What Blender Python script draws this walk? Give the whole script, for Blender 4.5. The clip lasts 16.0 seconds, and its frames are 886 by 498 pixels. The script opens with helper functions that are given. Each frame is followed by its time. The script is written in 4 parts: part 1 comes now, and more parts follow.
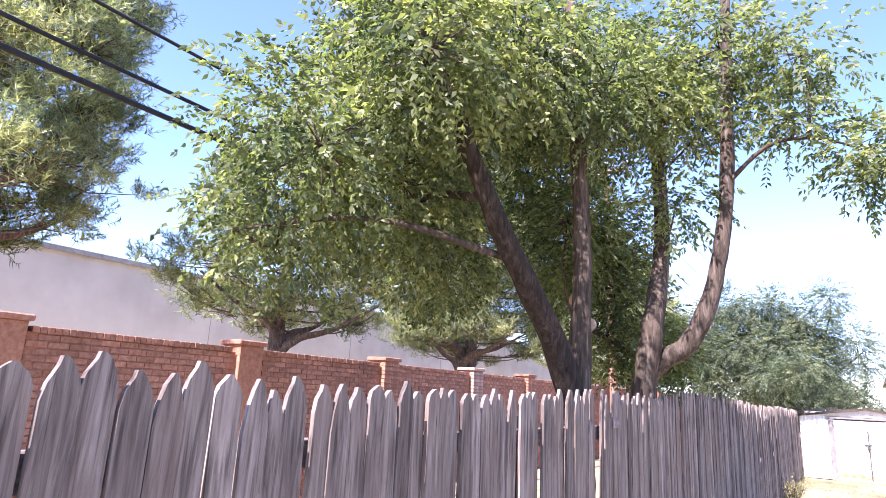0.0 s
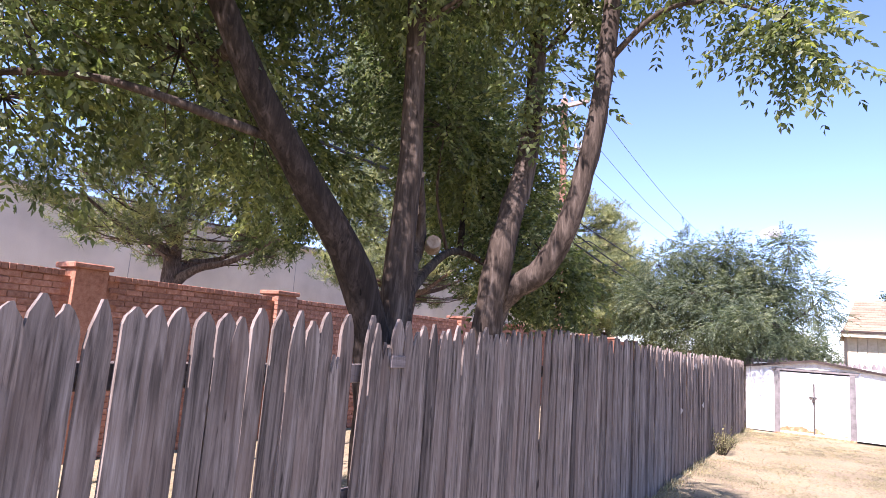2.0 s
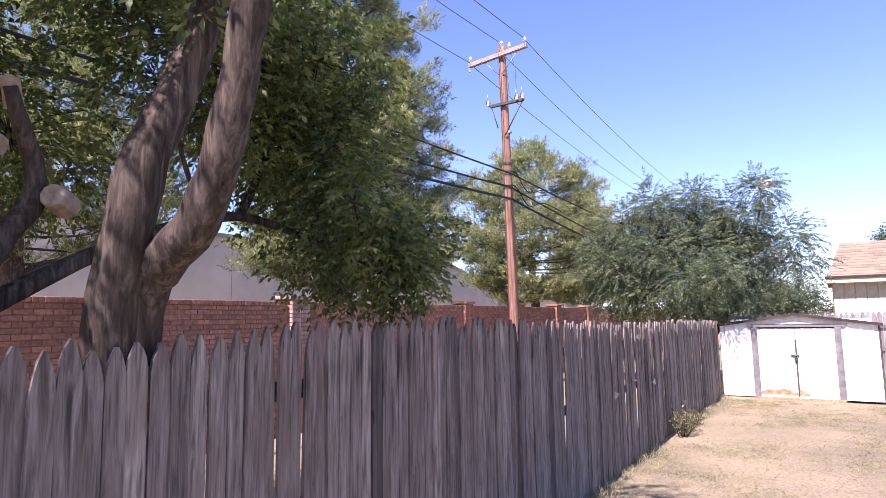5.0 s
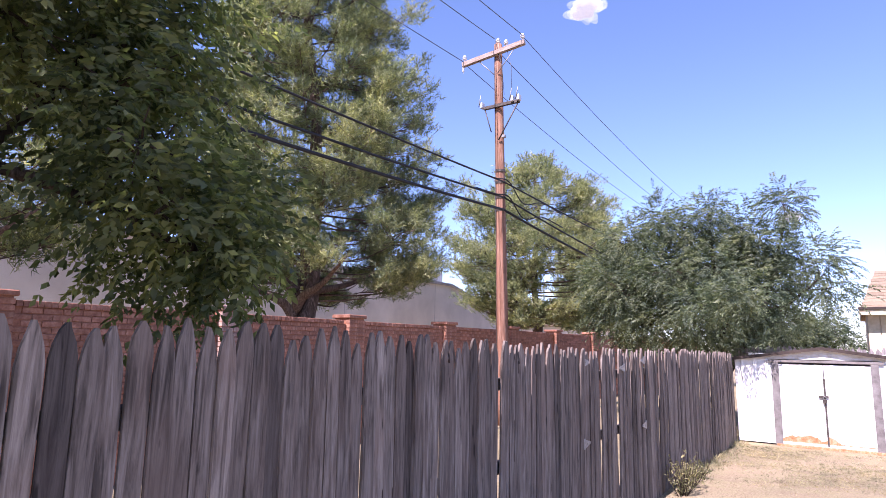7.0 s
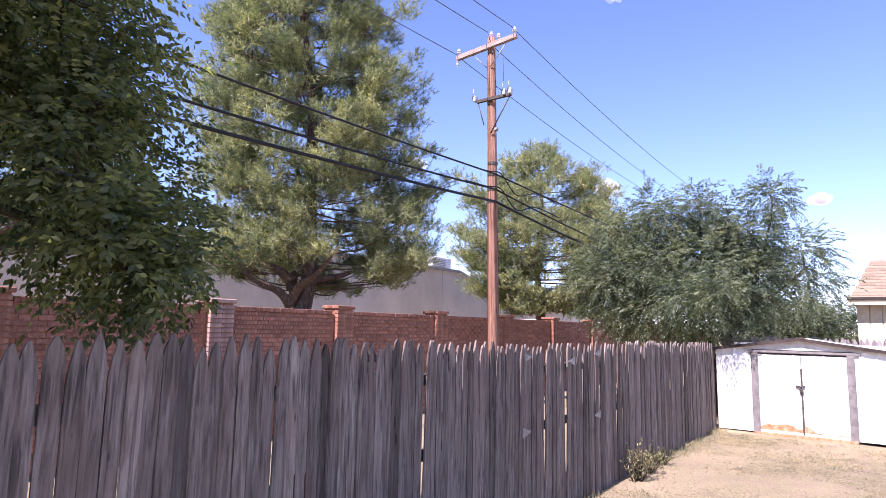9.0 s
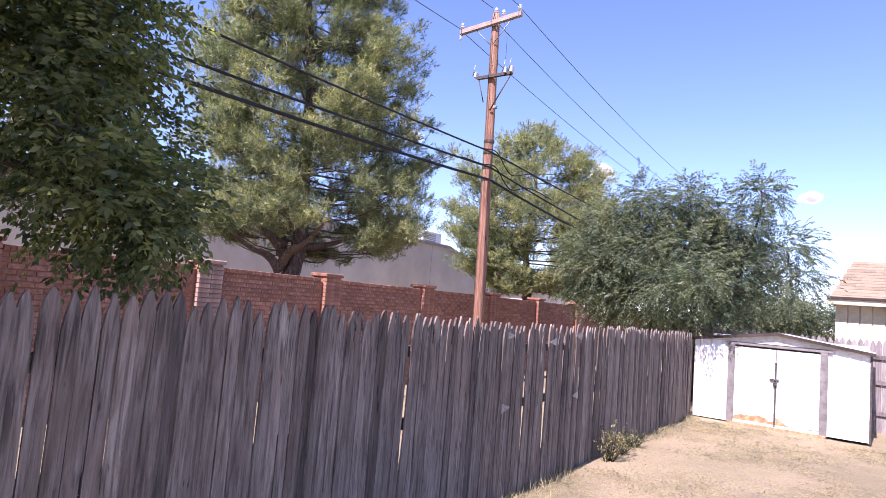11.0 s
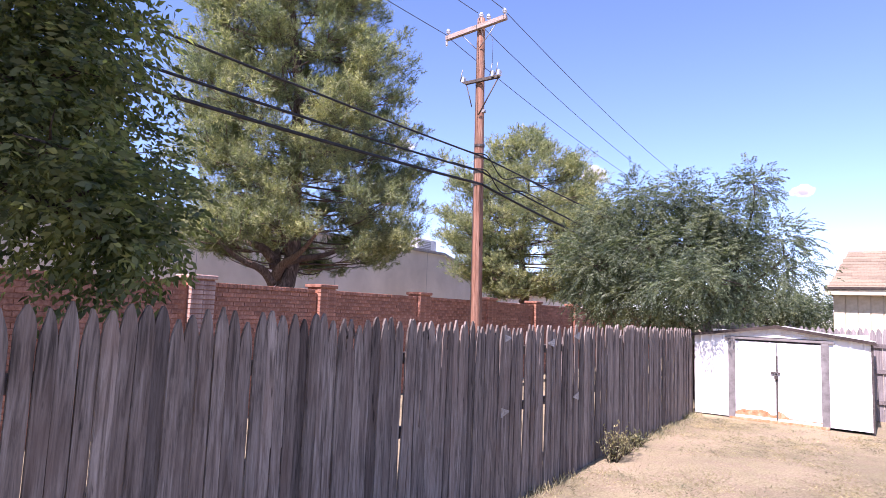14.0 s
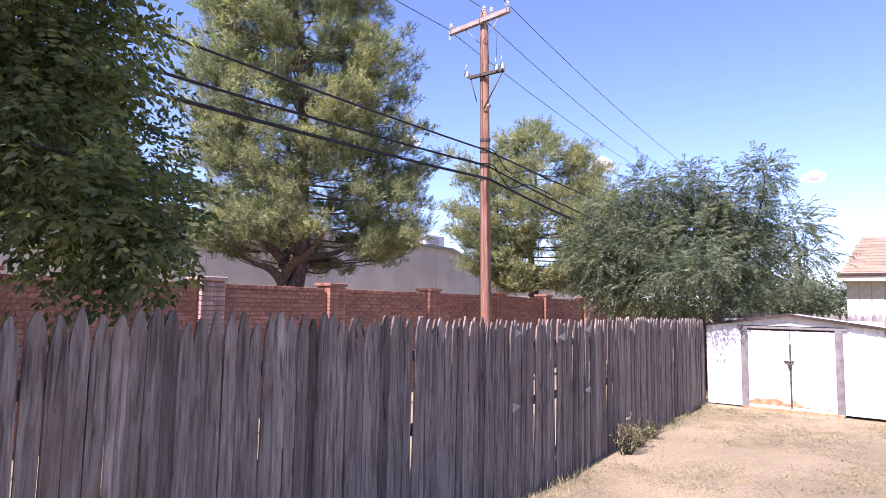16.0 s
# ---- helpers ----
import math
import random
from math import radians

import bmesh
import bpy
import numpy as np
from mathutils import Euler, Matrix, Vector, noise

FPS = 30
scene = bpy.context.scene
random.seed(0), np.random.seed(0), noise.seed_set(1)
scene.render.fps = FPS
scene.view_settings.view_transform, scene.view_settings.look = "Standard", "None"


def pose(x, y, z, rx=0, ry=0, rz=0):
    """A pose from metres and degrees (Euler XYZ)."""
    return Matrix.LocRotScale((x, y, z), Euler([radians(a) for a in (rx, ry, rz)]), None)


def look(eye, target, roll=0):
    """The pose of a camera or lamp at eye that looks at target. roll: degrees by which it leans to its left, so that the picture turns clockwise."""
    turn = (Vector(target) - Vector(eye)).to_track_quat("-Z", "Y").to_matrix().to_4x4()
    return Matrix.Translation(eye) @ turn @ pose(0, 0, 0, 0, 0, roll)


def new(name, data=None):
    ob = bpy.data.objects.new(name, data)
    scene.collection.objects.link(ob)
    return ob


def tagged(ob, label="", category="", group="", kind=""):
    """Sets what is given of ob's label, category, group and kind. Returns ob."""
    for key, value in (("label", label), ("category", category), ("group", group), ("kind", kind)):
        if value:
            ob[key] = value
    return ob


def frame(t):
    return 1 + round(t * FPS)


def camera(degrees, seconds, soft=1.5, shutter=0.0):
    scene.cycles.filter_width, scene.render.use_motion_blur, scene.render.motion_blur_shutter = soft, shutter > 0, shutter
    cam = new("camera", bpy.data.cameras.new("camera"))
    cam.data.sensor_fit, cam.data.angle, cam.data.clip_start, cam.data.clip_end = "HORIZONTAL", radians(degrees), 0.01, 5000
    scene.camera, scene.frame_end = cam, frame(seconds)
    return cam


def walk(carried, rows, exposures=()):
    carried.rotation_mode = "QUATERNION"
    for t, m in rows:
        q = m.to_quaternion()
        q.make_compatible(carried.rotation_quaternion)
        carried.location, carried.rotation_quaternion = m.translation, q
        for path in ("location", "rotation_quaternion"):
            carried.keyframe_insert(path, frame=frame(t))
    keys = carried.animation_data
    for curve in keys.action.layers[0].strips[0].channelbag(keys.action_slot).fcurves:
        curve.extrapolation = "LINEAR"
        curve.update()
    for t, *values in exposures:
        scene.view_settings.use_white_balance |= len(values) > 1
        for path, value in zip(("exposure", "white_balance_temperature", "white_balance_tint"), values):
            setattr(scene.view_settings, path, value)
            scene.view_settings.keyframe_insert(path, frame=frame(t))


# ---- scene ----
PATH = [
    (0, (1.4, -1.921, 1.638), (0.307, -0.311, 2.099), 2.8),
    (0.5, (1.605, -1.569, 1.603), (0.579, 0.09, 2.045), 1.6),
    (1, (1.68, -1.182, 1.613), (0.74, 0.54, 2.0), 2.1),
    (1.5, (1.767, -0.702, 1.596), (0.723, 0.965, 1.959), 3.3),
    (2, (1.836, -0.23, 1.62), (0.77, 1.436, 1.916), 4.1),
    (2.5, (1.868, 0.179, 1.632), (0.853, 1.878, 1.92), 2.9),
    (3, (2.027, 0.561, 1.644), (0.919, 2.198, 1.947), 1.3),
    (3.5, (2.069, 0.939, 1.621), (1.065, 2.652, 1.862), 1.3),
    (3.7, (2.076, 1.107, 1.63), (1.089, 2.835, 1.832), -0.3),
    (6, (2.247, 2.799, 1.824), (1.159, 4.459, 2.069), -0.2),
    (6.5, (2.203, 3.248, 1.74), (1.138, 4.92, 2.003), 1.2),
    (7, (2.077, 3.895, 1.706), (0.968, 5.53, 2.016), 1.0),
    (7.5, (2.196, 4.002, 1.774), (1.107, 5.659, 2.039), -0.1),
    (8, (2.438, 4.097, 1.737), (1.279, 5.702, 2.02), 0.7),
    (8.5, (2.764, 4.038, 1.806), (1.535, 5.598, 2.035), 3.2),
    (9, (2.87, 3.937, 1.843), (1.699, 5.538, 2.097), 1.2),
    (9.5, (2.813, 3.968, 1.84), (1.761, 5.647, 2.112), 2.7),
    (10, (2.903, 3.864, 1.852), (1.754, 5.489, 2.054), 6.7),
    (12.5, (2.912, 3.974, 1.804), (1.791, 5.622, 1.974), 0.7),
    (13, (2.89, 4.052, 1.792), (1.775, 5.701, 1.976), 0.6),
    (13.5, (2.889, 4.009, 1.792), (1.743, 5.637, 1.984), 1.2),
    (14, (2.891, 3.965, 1.814), (1.755, 5.599, 2.014), 2.3),
    (14.5, (2.867, 3.974, 1.818), (1.724, 5.603, 2.017), 1.6),
    (15, (2.883, 3.963, 1.827), (1.713, 5.574, 2.013), 2.0),
    (15.5, (2.9, 3.939, 1.823), (1.731, 5.551, 2.003), 2.4),
    (16, (2.894, 3.98, 1.825), (1.734, 5.599, 2.009), 1.0),
]
cam = camera(72.0, 16.0, soft=0.85)
walk(cam, [(t, look(eye, target, roll)) for t, eye, target, roll in PATH],
     exposures=[(0.0, 2.2, 5900, 34), (0.5, 2.05, 5900, 34), (1.0, 1.85, 5950, 34), (1.5, 1.7, 6000, 34), (2.5, 1.63, 6050, 36), (3.5, 1.45, 6050, 38), (6.0, 1.31, 5950, 39), (16.0, 1.31, 5950, 39)])


# ---- light ----
SUN_DIR = Vector((-0.03, -0.82, 1.0)).normalized()   # towards the sun
world = bpy.data.worlds.new("sky")
scene.world = world
world.use_nodes = True
wn = world.node_tree.nodes
sky = wn.new("ShaderNodeTexSky")
sky.sky_type = "NISHITA"
sky.sun_disc = False
sky.sun_elevation = math.asin(SUN_DIR.z)
sky.sun_rotation = math.atan2(SUN_DIR.x, SUN_DIR.y)
sky.altitude = 300
sky.air_density = 0.84
sky.dust_density = 0.2
sky.ozone_density = 3.1
world.node_tree.links.new(sky.outputs[0], wn["Background"].inputs[0])
wn["Background"].inputs[1].default_value = 0.118
sun_data = bpy.data.lights.new("sun", "SUN")
sun_data.energy = 4.8
sun_data.angle = radians(0.55)
sun_data.color = (1.0, 0.94, 0.85)
sun = new("sun", sun_data)
sun.matrix_world = look(SUN_DIR * 60, (0, 0, 0))


# ---- materials ----
def material(name, rough=0.8, metal=0.0, spec=0.3):
    m = bpy.data.materials.new(name)
    m.use_nodes = True
    b = m.node_tree.nodes["Principled BSDF"]
    b.inputs["Roughness"].default_value = rough
    b.inputs["Metallic"].default_value = metal
    b.inputs["Specular IOR Level"].default_value = spec
    return m, m.node_tree.nodes, m.node_tree.links, b


def coords(n, l, scale=(1, 1, 1), space="Object", offset=None):
    tc = n.new("ShaderNodeTexCoord")
    mp = n.new("ShaderNodeMapping")
    mp.inputs["Scale"].default_value = scale
    l.new(tc.outputs[space], mp.inputs[0])
    if offset is not None:
        l.new(offset, mp.inputs["Location"])
    return mp.outputs[0]


def noise_node(n, l, vec, scale, detail=5.0, rough=0.6, distort=0.0):
    t = n.new("ShaderNodeTexNoise")
    t.inputs["Scale"].default_value = scale
    t.inputs["Detail"].default_value = detail
    t.inputs["Roughness"].default_value = rough
    t.inputs["Distortion"].default_value = distort
    l.new(vec, t.inputs["Vector"])
    return t.outputs["Fac"]


def ramp(n, l, fac, stops):
    r = n.new("ShaderNodeValToRGB")
    while len(r.color_ramp.elements) < len(stops):
        r.color_ramp.elements.new(0.5)
    for e, (p, c) in zip(r.color_ramp.elements, stops):
        e.position, e.color = p, (*c, 1)
    l.new(fac, r.inputs[0])
    return r.outputs[0]


def mixc(n, l, fac, a, b, mode="MIX"):
    m = n.new("ShaderNodeMix")
    m.data_type, m.blend_type = "RGBA", mode
    for v, s in ((fac, m.inputs[0]), (a, m.inputs[6]), (b, m.inputs[7])):
        if hasattr(v, "links"):
            l.new(v, s)
        elif isinstance(v, (int, float)):
            s.default_value = v
        else:
            s.default_value = (*v, 1)
    return m.outputs[2]


def bump(n, l, b, height, strength=0.4, dist=0.01):
    k = n.new("ShaderNodeBump")
    k.inputs["Strength"].default_value = strength
    k.inputs["Distance"].default_value = dist
    l.new(height, k.inputs["Height"])
    l.new(k.outputs[0], b.inputs["Normal"])


def weathered_wood(name, dark, mid, light, along=(9, 9, 0.7), tint=(0.3, 0.26, 0.24), nails=()):
    m, n, l, b = material(name, 0.88, 0, 0.15)
    info = n.new("ShaderNodeObjectInfo")
    comb = n.new("ShaderNodeCombineXYZ")
    mul = n.new("ShaderNodeMath")
    mul.operation = "MULTIPLY"
    mul.inputs[1].default_value = 37.0
    l.new(info.outputs["Random"], mul.inputs[0])
    for i in range(3):
        l.new(mul.outputs[0], comb.inputs[i])
    vec = coords(n, l, along, "Object", comb.outputs[0])
    grain = noise_node(n, l, vec, 4.0, 8, 0.65, 0.6)
    fine = noise_node(n, l, coords(n, l, (34, 34, 1.1), "Object", comb.outputs[0]), 3.0, 7, 0.65)
    stain = noise_node(n, l, coords(n, l, (3, 3, 1.4), "Object", comb.outputs[0]), 1.6, 4, 0.6)
    base = ramp(n, l, grain, [(0.34, dark), (0.5, mid), (0.68, light)])
    fines = ramp(n, l, fine, [(0.3, (0.32, 0.3, 0.3)), (0.44, (0.86, 0.86, 0.86)), (0.6, (1, 1, 1)), (0.8, (1.22, 1.2, 1.2))])
    c = mixc(n, l, 0.8, base, fines, "MULTIPLY")
    st = ramp(n, l, stain, [(0.45, (0, 0, 0)), (0.7, (1, 1, 1))])
    c = mixc(n, l, st, c, mixc(n, l, 0.6, c, tint, "MIX"))
    knots = noise_node(n, l, coords(n, l, (26, 26, 5), "Object", comb.outputs[0]), 1.0, 2, 0.5)
    c = mixc(n, l, ramp(n, l, knots, [(0.7, (0, 0, 0)), (0.76, (0.8, 0.8, 0.8))]), c, tuple(0.35 * q for q in dark))
    # dark run-off streaks below the nail rows
    for row in nails:
        tall = n.new("ShaderNodeSeparateXYZ")
        l.new(n.new("ShaderNodeTexCoord").outputs["Object"], tall.inputs[0])
        shift = n.new("ShaderNodeMath")
        shift.operation = "MULTIPLY_ADD"
        shift.inputs[1].default_value = 0.12
        l.new(info.outputs["Random"], shift.inputs[0])
        l.new(tall.outputs[2], shift.inputs[2])
        streak = noise_node(n, l, coords(n, l, (55, 55, 2.5), "Object", comb.outputs[0]), 1.0, 3, 0.5)
        mask = ramp(n, l, streak, [(0.52, (0, 0, 0)), (0.66, (0.7, 0.7, 0.7))])
        for lo, hi in ((row - 0.2, row), (row + 0.12, row + 0.02)):
            band = n.new("ShaderNodeMapRange")
            band.interpolation_type = "SMOOTHSTEP"
            for k, v in enumerate((min(lo, hi), max(lo, hi), 0.0 if lo < hi else 1.0, 1.0 if lo < hi else 0.0)):
                band.inputs[k + 1].default_value = v
            l.new(shift.outputs[0], band.inputs[0])
            mask = mixc(n, l, 1.0, mask, band.outputs[0], "MULTIPLY")
        c = mixc(n, l, mask, c, tuple(0.5 * q for q in dark))
    rnd = ramp(n, l, info.outputs["Random"], [(0.0, (0.48, 0.46, 0.47)), (0.1, (0.78, 0.76, 0.77)), (0.7, (1.05, 1.03, 1.04)), (1.0, (1.3, 1.27, 1.26))])
    c = mixc(n, l, 1.0, c, rnd, "MULTIPLY")
    l.new(c, b.inputs["Base Color"])
    bump(n, l, b, fine, 0.6, 0.004)
    return m


def speckled(name, a, c, d, scale=12.0, rough=0.85, relief=0.3, dist=0.01, metal=0.0, spec=0.3, big=1.3, islands=0.0, objects=0.0):
    m, n, l, b = material(name, rough, metal, spec)
    v = coords(n, l)
    f1 = noise_node(n, l, v, scale, 8, 0.65)
    f2 = noise_node(n, l, v, big, 4, 0.6)
    col = ramp(n, l, f1, [(0.3, a), (0.5, c), (0.72, d)])
    tone = ramp(n, l, f2, [(0.3, (0.78, 0.77, 0.75)), (0.7, (1.1, 1.1, 1.1))])
    col = mixc(n, l, 1.0, col, tone, "MULTIPLY")
    if islands or objects:
        src = n.new("ShaderNodeNewGeometry").outputs["Random Per Island"] if islands else n.new("ShaderNodeObjectInfo").outputs["Random"]
        k = islands or objects
        var = ramp(n, l, src, [(0.0, (1 - k, 1 - k, 1 - k)), (0.6, (1, 1, 1)), (1.0, (1 + k, 1 + k * 0.9, 1 + k * 0.8))])
        col = mixc(n, l, 1.0, col, var, "MULTIPLY")
    l.new(col, b.inputs["Base Color"])
    bump(n, l, b, f1, relief, dist)
    return m


def leafy(name, dark, mid, light, through_amount=0.4, rough=0.5):
    m, n, l, b = material(name, rough, 0, 0.35)
    geo = n.new("ShaderNodeNewGeometry")
    c = ramp(n, l, geo.outputs["Random Per Island"], [(0.0, dark), (0.5, mid), (1.0, light)])
    big = noise_node(n, l, coords(n, l), 0.9, 3, 0.6)
    c = mixc(n, l, 1.0, c, ramp(n, l, big, [(0.35, (0.72, 0.78, 0.72)), (0.68, (1.2, 1.12, 0.95))]), "MULTIPLY")
    tuft = noise_node(n, l, coords(n, l), 2.6, 3, 0.6)
    c = mixc(n, l, 1.0, c, ramp(n, l, tuft, [(0.38, (0.5, 0.56, 0.56)), (0.62, (1.3, 1.25, 1.1))]), "MULTIPLY")
    l.new(c, b.inputs["Base Color"])
    t = n.new("ShaderNodeBsdfTranslucent")
    l.new(mixc(n, l, 1.0, c, (1.35, 1.5, 0.7), "MULTIPLY"), t.inputs[0])
    mx = n.new("ShaderNodeMixShader")
    mx.inputs[0].default_value = through_amount
    l.new(b.outputs[0], mx.inputs[1])
    l.new(t.outputs[0], mx.inputs[2])
    l.new(mx.outputs[0], n["Material Output"].inputs[0])
    return m


WOOD = weathered_wood("weathered_fence_wood", (0.084, 0.071, 0.06), (0.206, 0.174, 0.146), (0.325, 0.285, 0.243), tint=(0.168, 0.122, 0.096), nails=(1.54,))
DARK_WOOD = weathered_wood("dark_stained_fence_wood", (0.045, 0.038, 0.034), (0.105, 0.09, 0.078), (0.17, 0.15, 0.13), tint=(0.09, 0.07, 0.06))
RAIL_WOOD = weathered_wood("weathered_rail_wood", (0.1, 0.085, 0.08), (0.18, 0.155, 0.14), (0.26, 0.23, 0.21), (9, 0.7, 9))
# paler copy of the fence wood, with sunlight put into its colour
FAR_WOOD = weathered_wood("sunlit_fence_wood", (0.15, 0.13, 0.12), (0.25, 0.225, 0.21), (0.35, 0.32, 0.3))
POLE_WOOD = weathered_wood("pole_wood", (0.1, 0.05, 0.032), (0.24, 0.13, 0.085), (0.4, 0.27, 0.2), (14, 14, 0.4), (0.26, 0.13, 0.085))
ARM_WOOD = weathered_wood("crossarm_wood", (0.16, 0.12, 0.1), (0.3, 0.23, 0.19), (0.42, 0.35, 0.3), (0.7, 12, 12))
BARK = weathered_wood("grey_brown_bark", (0.026, 0.02, 0.015), (0.068, 0.052, 0.038), (0.16, 0.128, 0.098), (7, 7, 1.1), (0.055, 0.042, 0.03))
PINE_BARK = weathered_wood("pine_bark", (0.06, 0.043, 0.032), (0.16, 0.115, 0.085), (0.32, 0.245, 0.19), (8, 8, 1.6), (0.12, 0.08, 0.06))
CUT_WOOD = speckled("pale_cut_wood", (0.2, 0.14, 0.09), (0.34, 0.26, 0.18), (0.45, 0.37, 0.28), 20, 0.9)
WHITE = speckled("white_painted_steel", (0.74, 0.73, 0.7), (0.8, 0.8, 0.78), (0.84, 0.84, 0.82), 5, 0.55, 0.05, 0.002, 0.0, 0.4)
GREY_TRIM = speckled("grey_brown_trim", (0.12, 0.108, 0.1), (0.19, 0.175, 0.165), (0.25, 0.235, 0.22), 9, 0.75, 0.2, 0.003)
ROOF_STEEL = speckled("stained_white_roof_steel", (0.5, 0.45, 0.4), (0.68, 0.66, 0.62), (0.78, 0.77, 0.75), 7, 0.6, 0.1, 0.003)
RUST = speckled("rust_stain", (0.28, 0.11, 0.045), (0.46, 0.24, 0.12), (0.62, 0.44, 0.3), 16, 0.85, 0.2, 0.003)
STEEL = speckled("galvanised_steel", (0.18, 0.18, 0.18), (0.32, 0.32, 0.32), (0.42, 0.42, 0.42), 30, 0.5, 0.1, 0.002, 0.6, 0.5)
DARK_STEEL = speckled("dark_rusted_steel", (0.05, 0.04, 0.035), (0.1, 0.085, 0.075), (0.16, 0.13, 0.11), 30, 0.6, 0.2, 0.002, 0.6, 0.5)
PORCELAIN = speckled("grey_porcelain", (0.5, 0.5, 0.52), (0.62, 0.62, 0.64), (0.7, 0.7, 0.72), 6, 0.2, 0.02, 0.001, 0, 0.5)
RUBBER = speckled("black_cable_sheath", (0.012, 0.012, 0.013), (0.02, 0.02, 0.022), (0.03, 0.03, 0.03), 10, 0.6, 0.05, 0.001)
WIRE = speckled("weathered_wire", (0.05, 0.05, 0.055), (0.09, 0.09, 0.095), (0.14, 0.14, 0.14), 10, 0.5, 0.05, 0.001, 0.5)
BRICK = speckled("red_brick", (0.24, 0.105, 0.068), (0.37, 0.178, 0.118), (0.47, 0.265, 0.19), 18, 0.9, 0.4, 0.004, 0, 0.2, 1.1, 0.0, 0.22)
BRICK_STUFF = speckled("red_brick_courses", (0.24, 0.105, 0.068), (0.37, 0.178, 0.118), (0.47, 0.265, 0.19), 18, 0.9, 0.4, 0.004, 0, 0.2, 1.1, 0.22)
BRICK_PALE = speckled("pale_worn_brick", (0.3, 0.17, 0.13), (0.45, 0.3, 0.24), (0.58, 0.45, 0.38), 16, 0.9, 0.4, 0.004, 0, 0.2, 1.1, 0.0, 0.2)
MORTAR = speckled("red_brown_mortar", (0.25, 0.107, 0.064), (0.37, 0.168, 0.1), (0.45, 0.235, 0.155), 25, 0.95, 0.4, 0.004)
STUCCO = speckled("pale_grey_beige_stucco", (0.7, 0.63, 0.55), (0.76, 0.69, 0.61), (0.8, 0.73, 0.65), 40, 0.95, 0.3, 0.004, 0, 0.15, 0.5)
PARAPET = speckled("weathered_parapet_cap", (0.3, 0.28, 0.26), (0.42, 0.39, 0.37), (0.5, 0.48, 0.46), 8, 0.8)
AC_PAINT = speckled("off_white_metal_casing", (0.6, 0.6, 0.6), (0.72, 0.72, 0.72), (0.8, 0.8, 0.8), 8, 0.5, 0.05, 0.002)
CREAM = speckled("cream_painted_siding", (0.6, 0.5, 0.33), (0.7, 0.6, 0.42), (0.76, 0.67, 0.5), 7, 0.8, 0.15, 0.003, 0, 0.2, 1.2, 0.0, 0.06)
BROWN_TRIM = speckled("dark_brown_trim", (0.03, 0.021, 0.017), (0.05, 0.037, 0.03), (0.075, 0.055, 0.045), 12, 0.8)
SHINGLE = speckled("tan_asphalt_shingle", (0.2, 0.15, 0.1), (0.31, 0.24, 0.165), (0.4, 0.32, 0.23), 45, 0.95, 0.6, 0.004, 0, 0.15, 2.0, 0.0, 0.2)
CLOUD, cn, cl, cb = material("white_cloud", 1.0, 0, 0)
cb.inputs["Base Color"].default_value = (0.9, 0.9, 0.92, 1)
# added glow that lifts the clouds to sunlit white
cb.inputs["Emission Color"].default_value = (0.95, 0.97, 1.0, 1)
cb.inputs["Emission Strength"].default_value = 0.5
thin = cn.new("ShaderNodeBsdfTransparent")
veil = cn.new("ShaderNodeMixShader")
veil.inputs[0].default_value = 0.06
cl.new(thin.outputs[0], veil.inputs[1])
cl.new(cb.outputs[0], veil.inputs[2])
cl.new(veil.outputs[0], cn["Material Output"].inputs[0])
LEAF_A = leafy("pinnate_leaf_green", (0.085, 0.108, 0.06), (0.165, 0.195, 0.105), (0.28, 0.31, 0.17), 0.5)
LEAF_B = leafy("blue_green_leaf", (0.085, 0.108, 0.085), (0.15, 0.185, 0.142), (0.22, 0.26, 0.195), 0.42)
NEEDLE = leafy("pine_needle", (0.135, 0.155, 0.105), (0.275, 0.3, 0.195), (0.44, 0.455, 0.29), 0.36)
NEEDLE_OLIVE = leafy("olive_pine_needle", (0.15, 0.168, 0.105), (0.29, 0.312, 0.19), (0.45, 0.46, 0.28), 0.36)
DRY_GRASS = leafy("dry_grass_blade", (0.19, 0.16, 0.1), (0.31, 0.275, 0.185), (0.42, 0.385, 0.28), 0.2, 0.8)
WEED = leafy("dusty_weed_leaf", (0.14, 0.135, 0.075), (0.26, 0.245, 0.15), (0.4, 0.37, 0.25), 0.35, 0.8)


def ground_material():
    m, n, l, b = material("dry_grass_and_dirt", 0.95, 0, 0.1)
    v = coords(n, l)
    fine = noise_node(n, l, v, 38, 8, 0.75)
    mid = noise_node(n, l, v, 3.2, 6, 0.65)
    big = noise_node(n, l, v, 0.55, 4, 0.6)
    dirt = ramp(n, l, fine, [(0.3, (0.18, 0.135, 0.088)), (0.5, (0.31, 0.25, 0.165)), (0.7, (0.42, 0.35, 0.245))])
    grass = ramp(n, l, fine, [(0.3, (0.18, 0.148, 0.085)), (0.5, (0.31, 0.265, 0.16)), (0.7, (0.44, 0.385, 0.25))])
    c = mixc(n, l, ramp(n, l, mid, [(0.42, (0, 0, 0)), (0.6, (1, 1, 1))]), dirt, grass)
    c = mixc(n, l, 1.0, c, ramp(n, l, big, [(0.35, (0.74, 0.74, 0.7)), (0.65, (1.1, 1.07, 1.02))]), "MULTIPLY")
    l.new(c, b.inputs["Base Color"])
    bump(n, l, b, fine, 0.7, 0.02)
    return m


GROUND = ground_material()


# ---- mesh helpers ----
def mesh_of(name, verts, faces, mat, smooth=False):
    me = bpy.data.meshes.new(name)
    me.from_pydata(verts, [], faces)
    me.materials.append(mat)
    if smooth:
        me.shade_smooth()
    return me


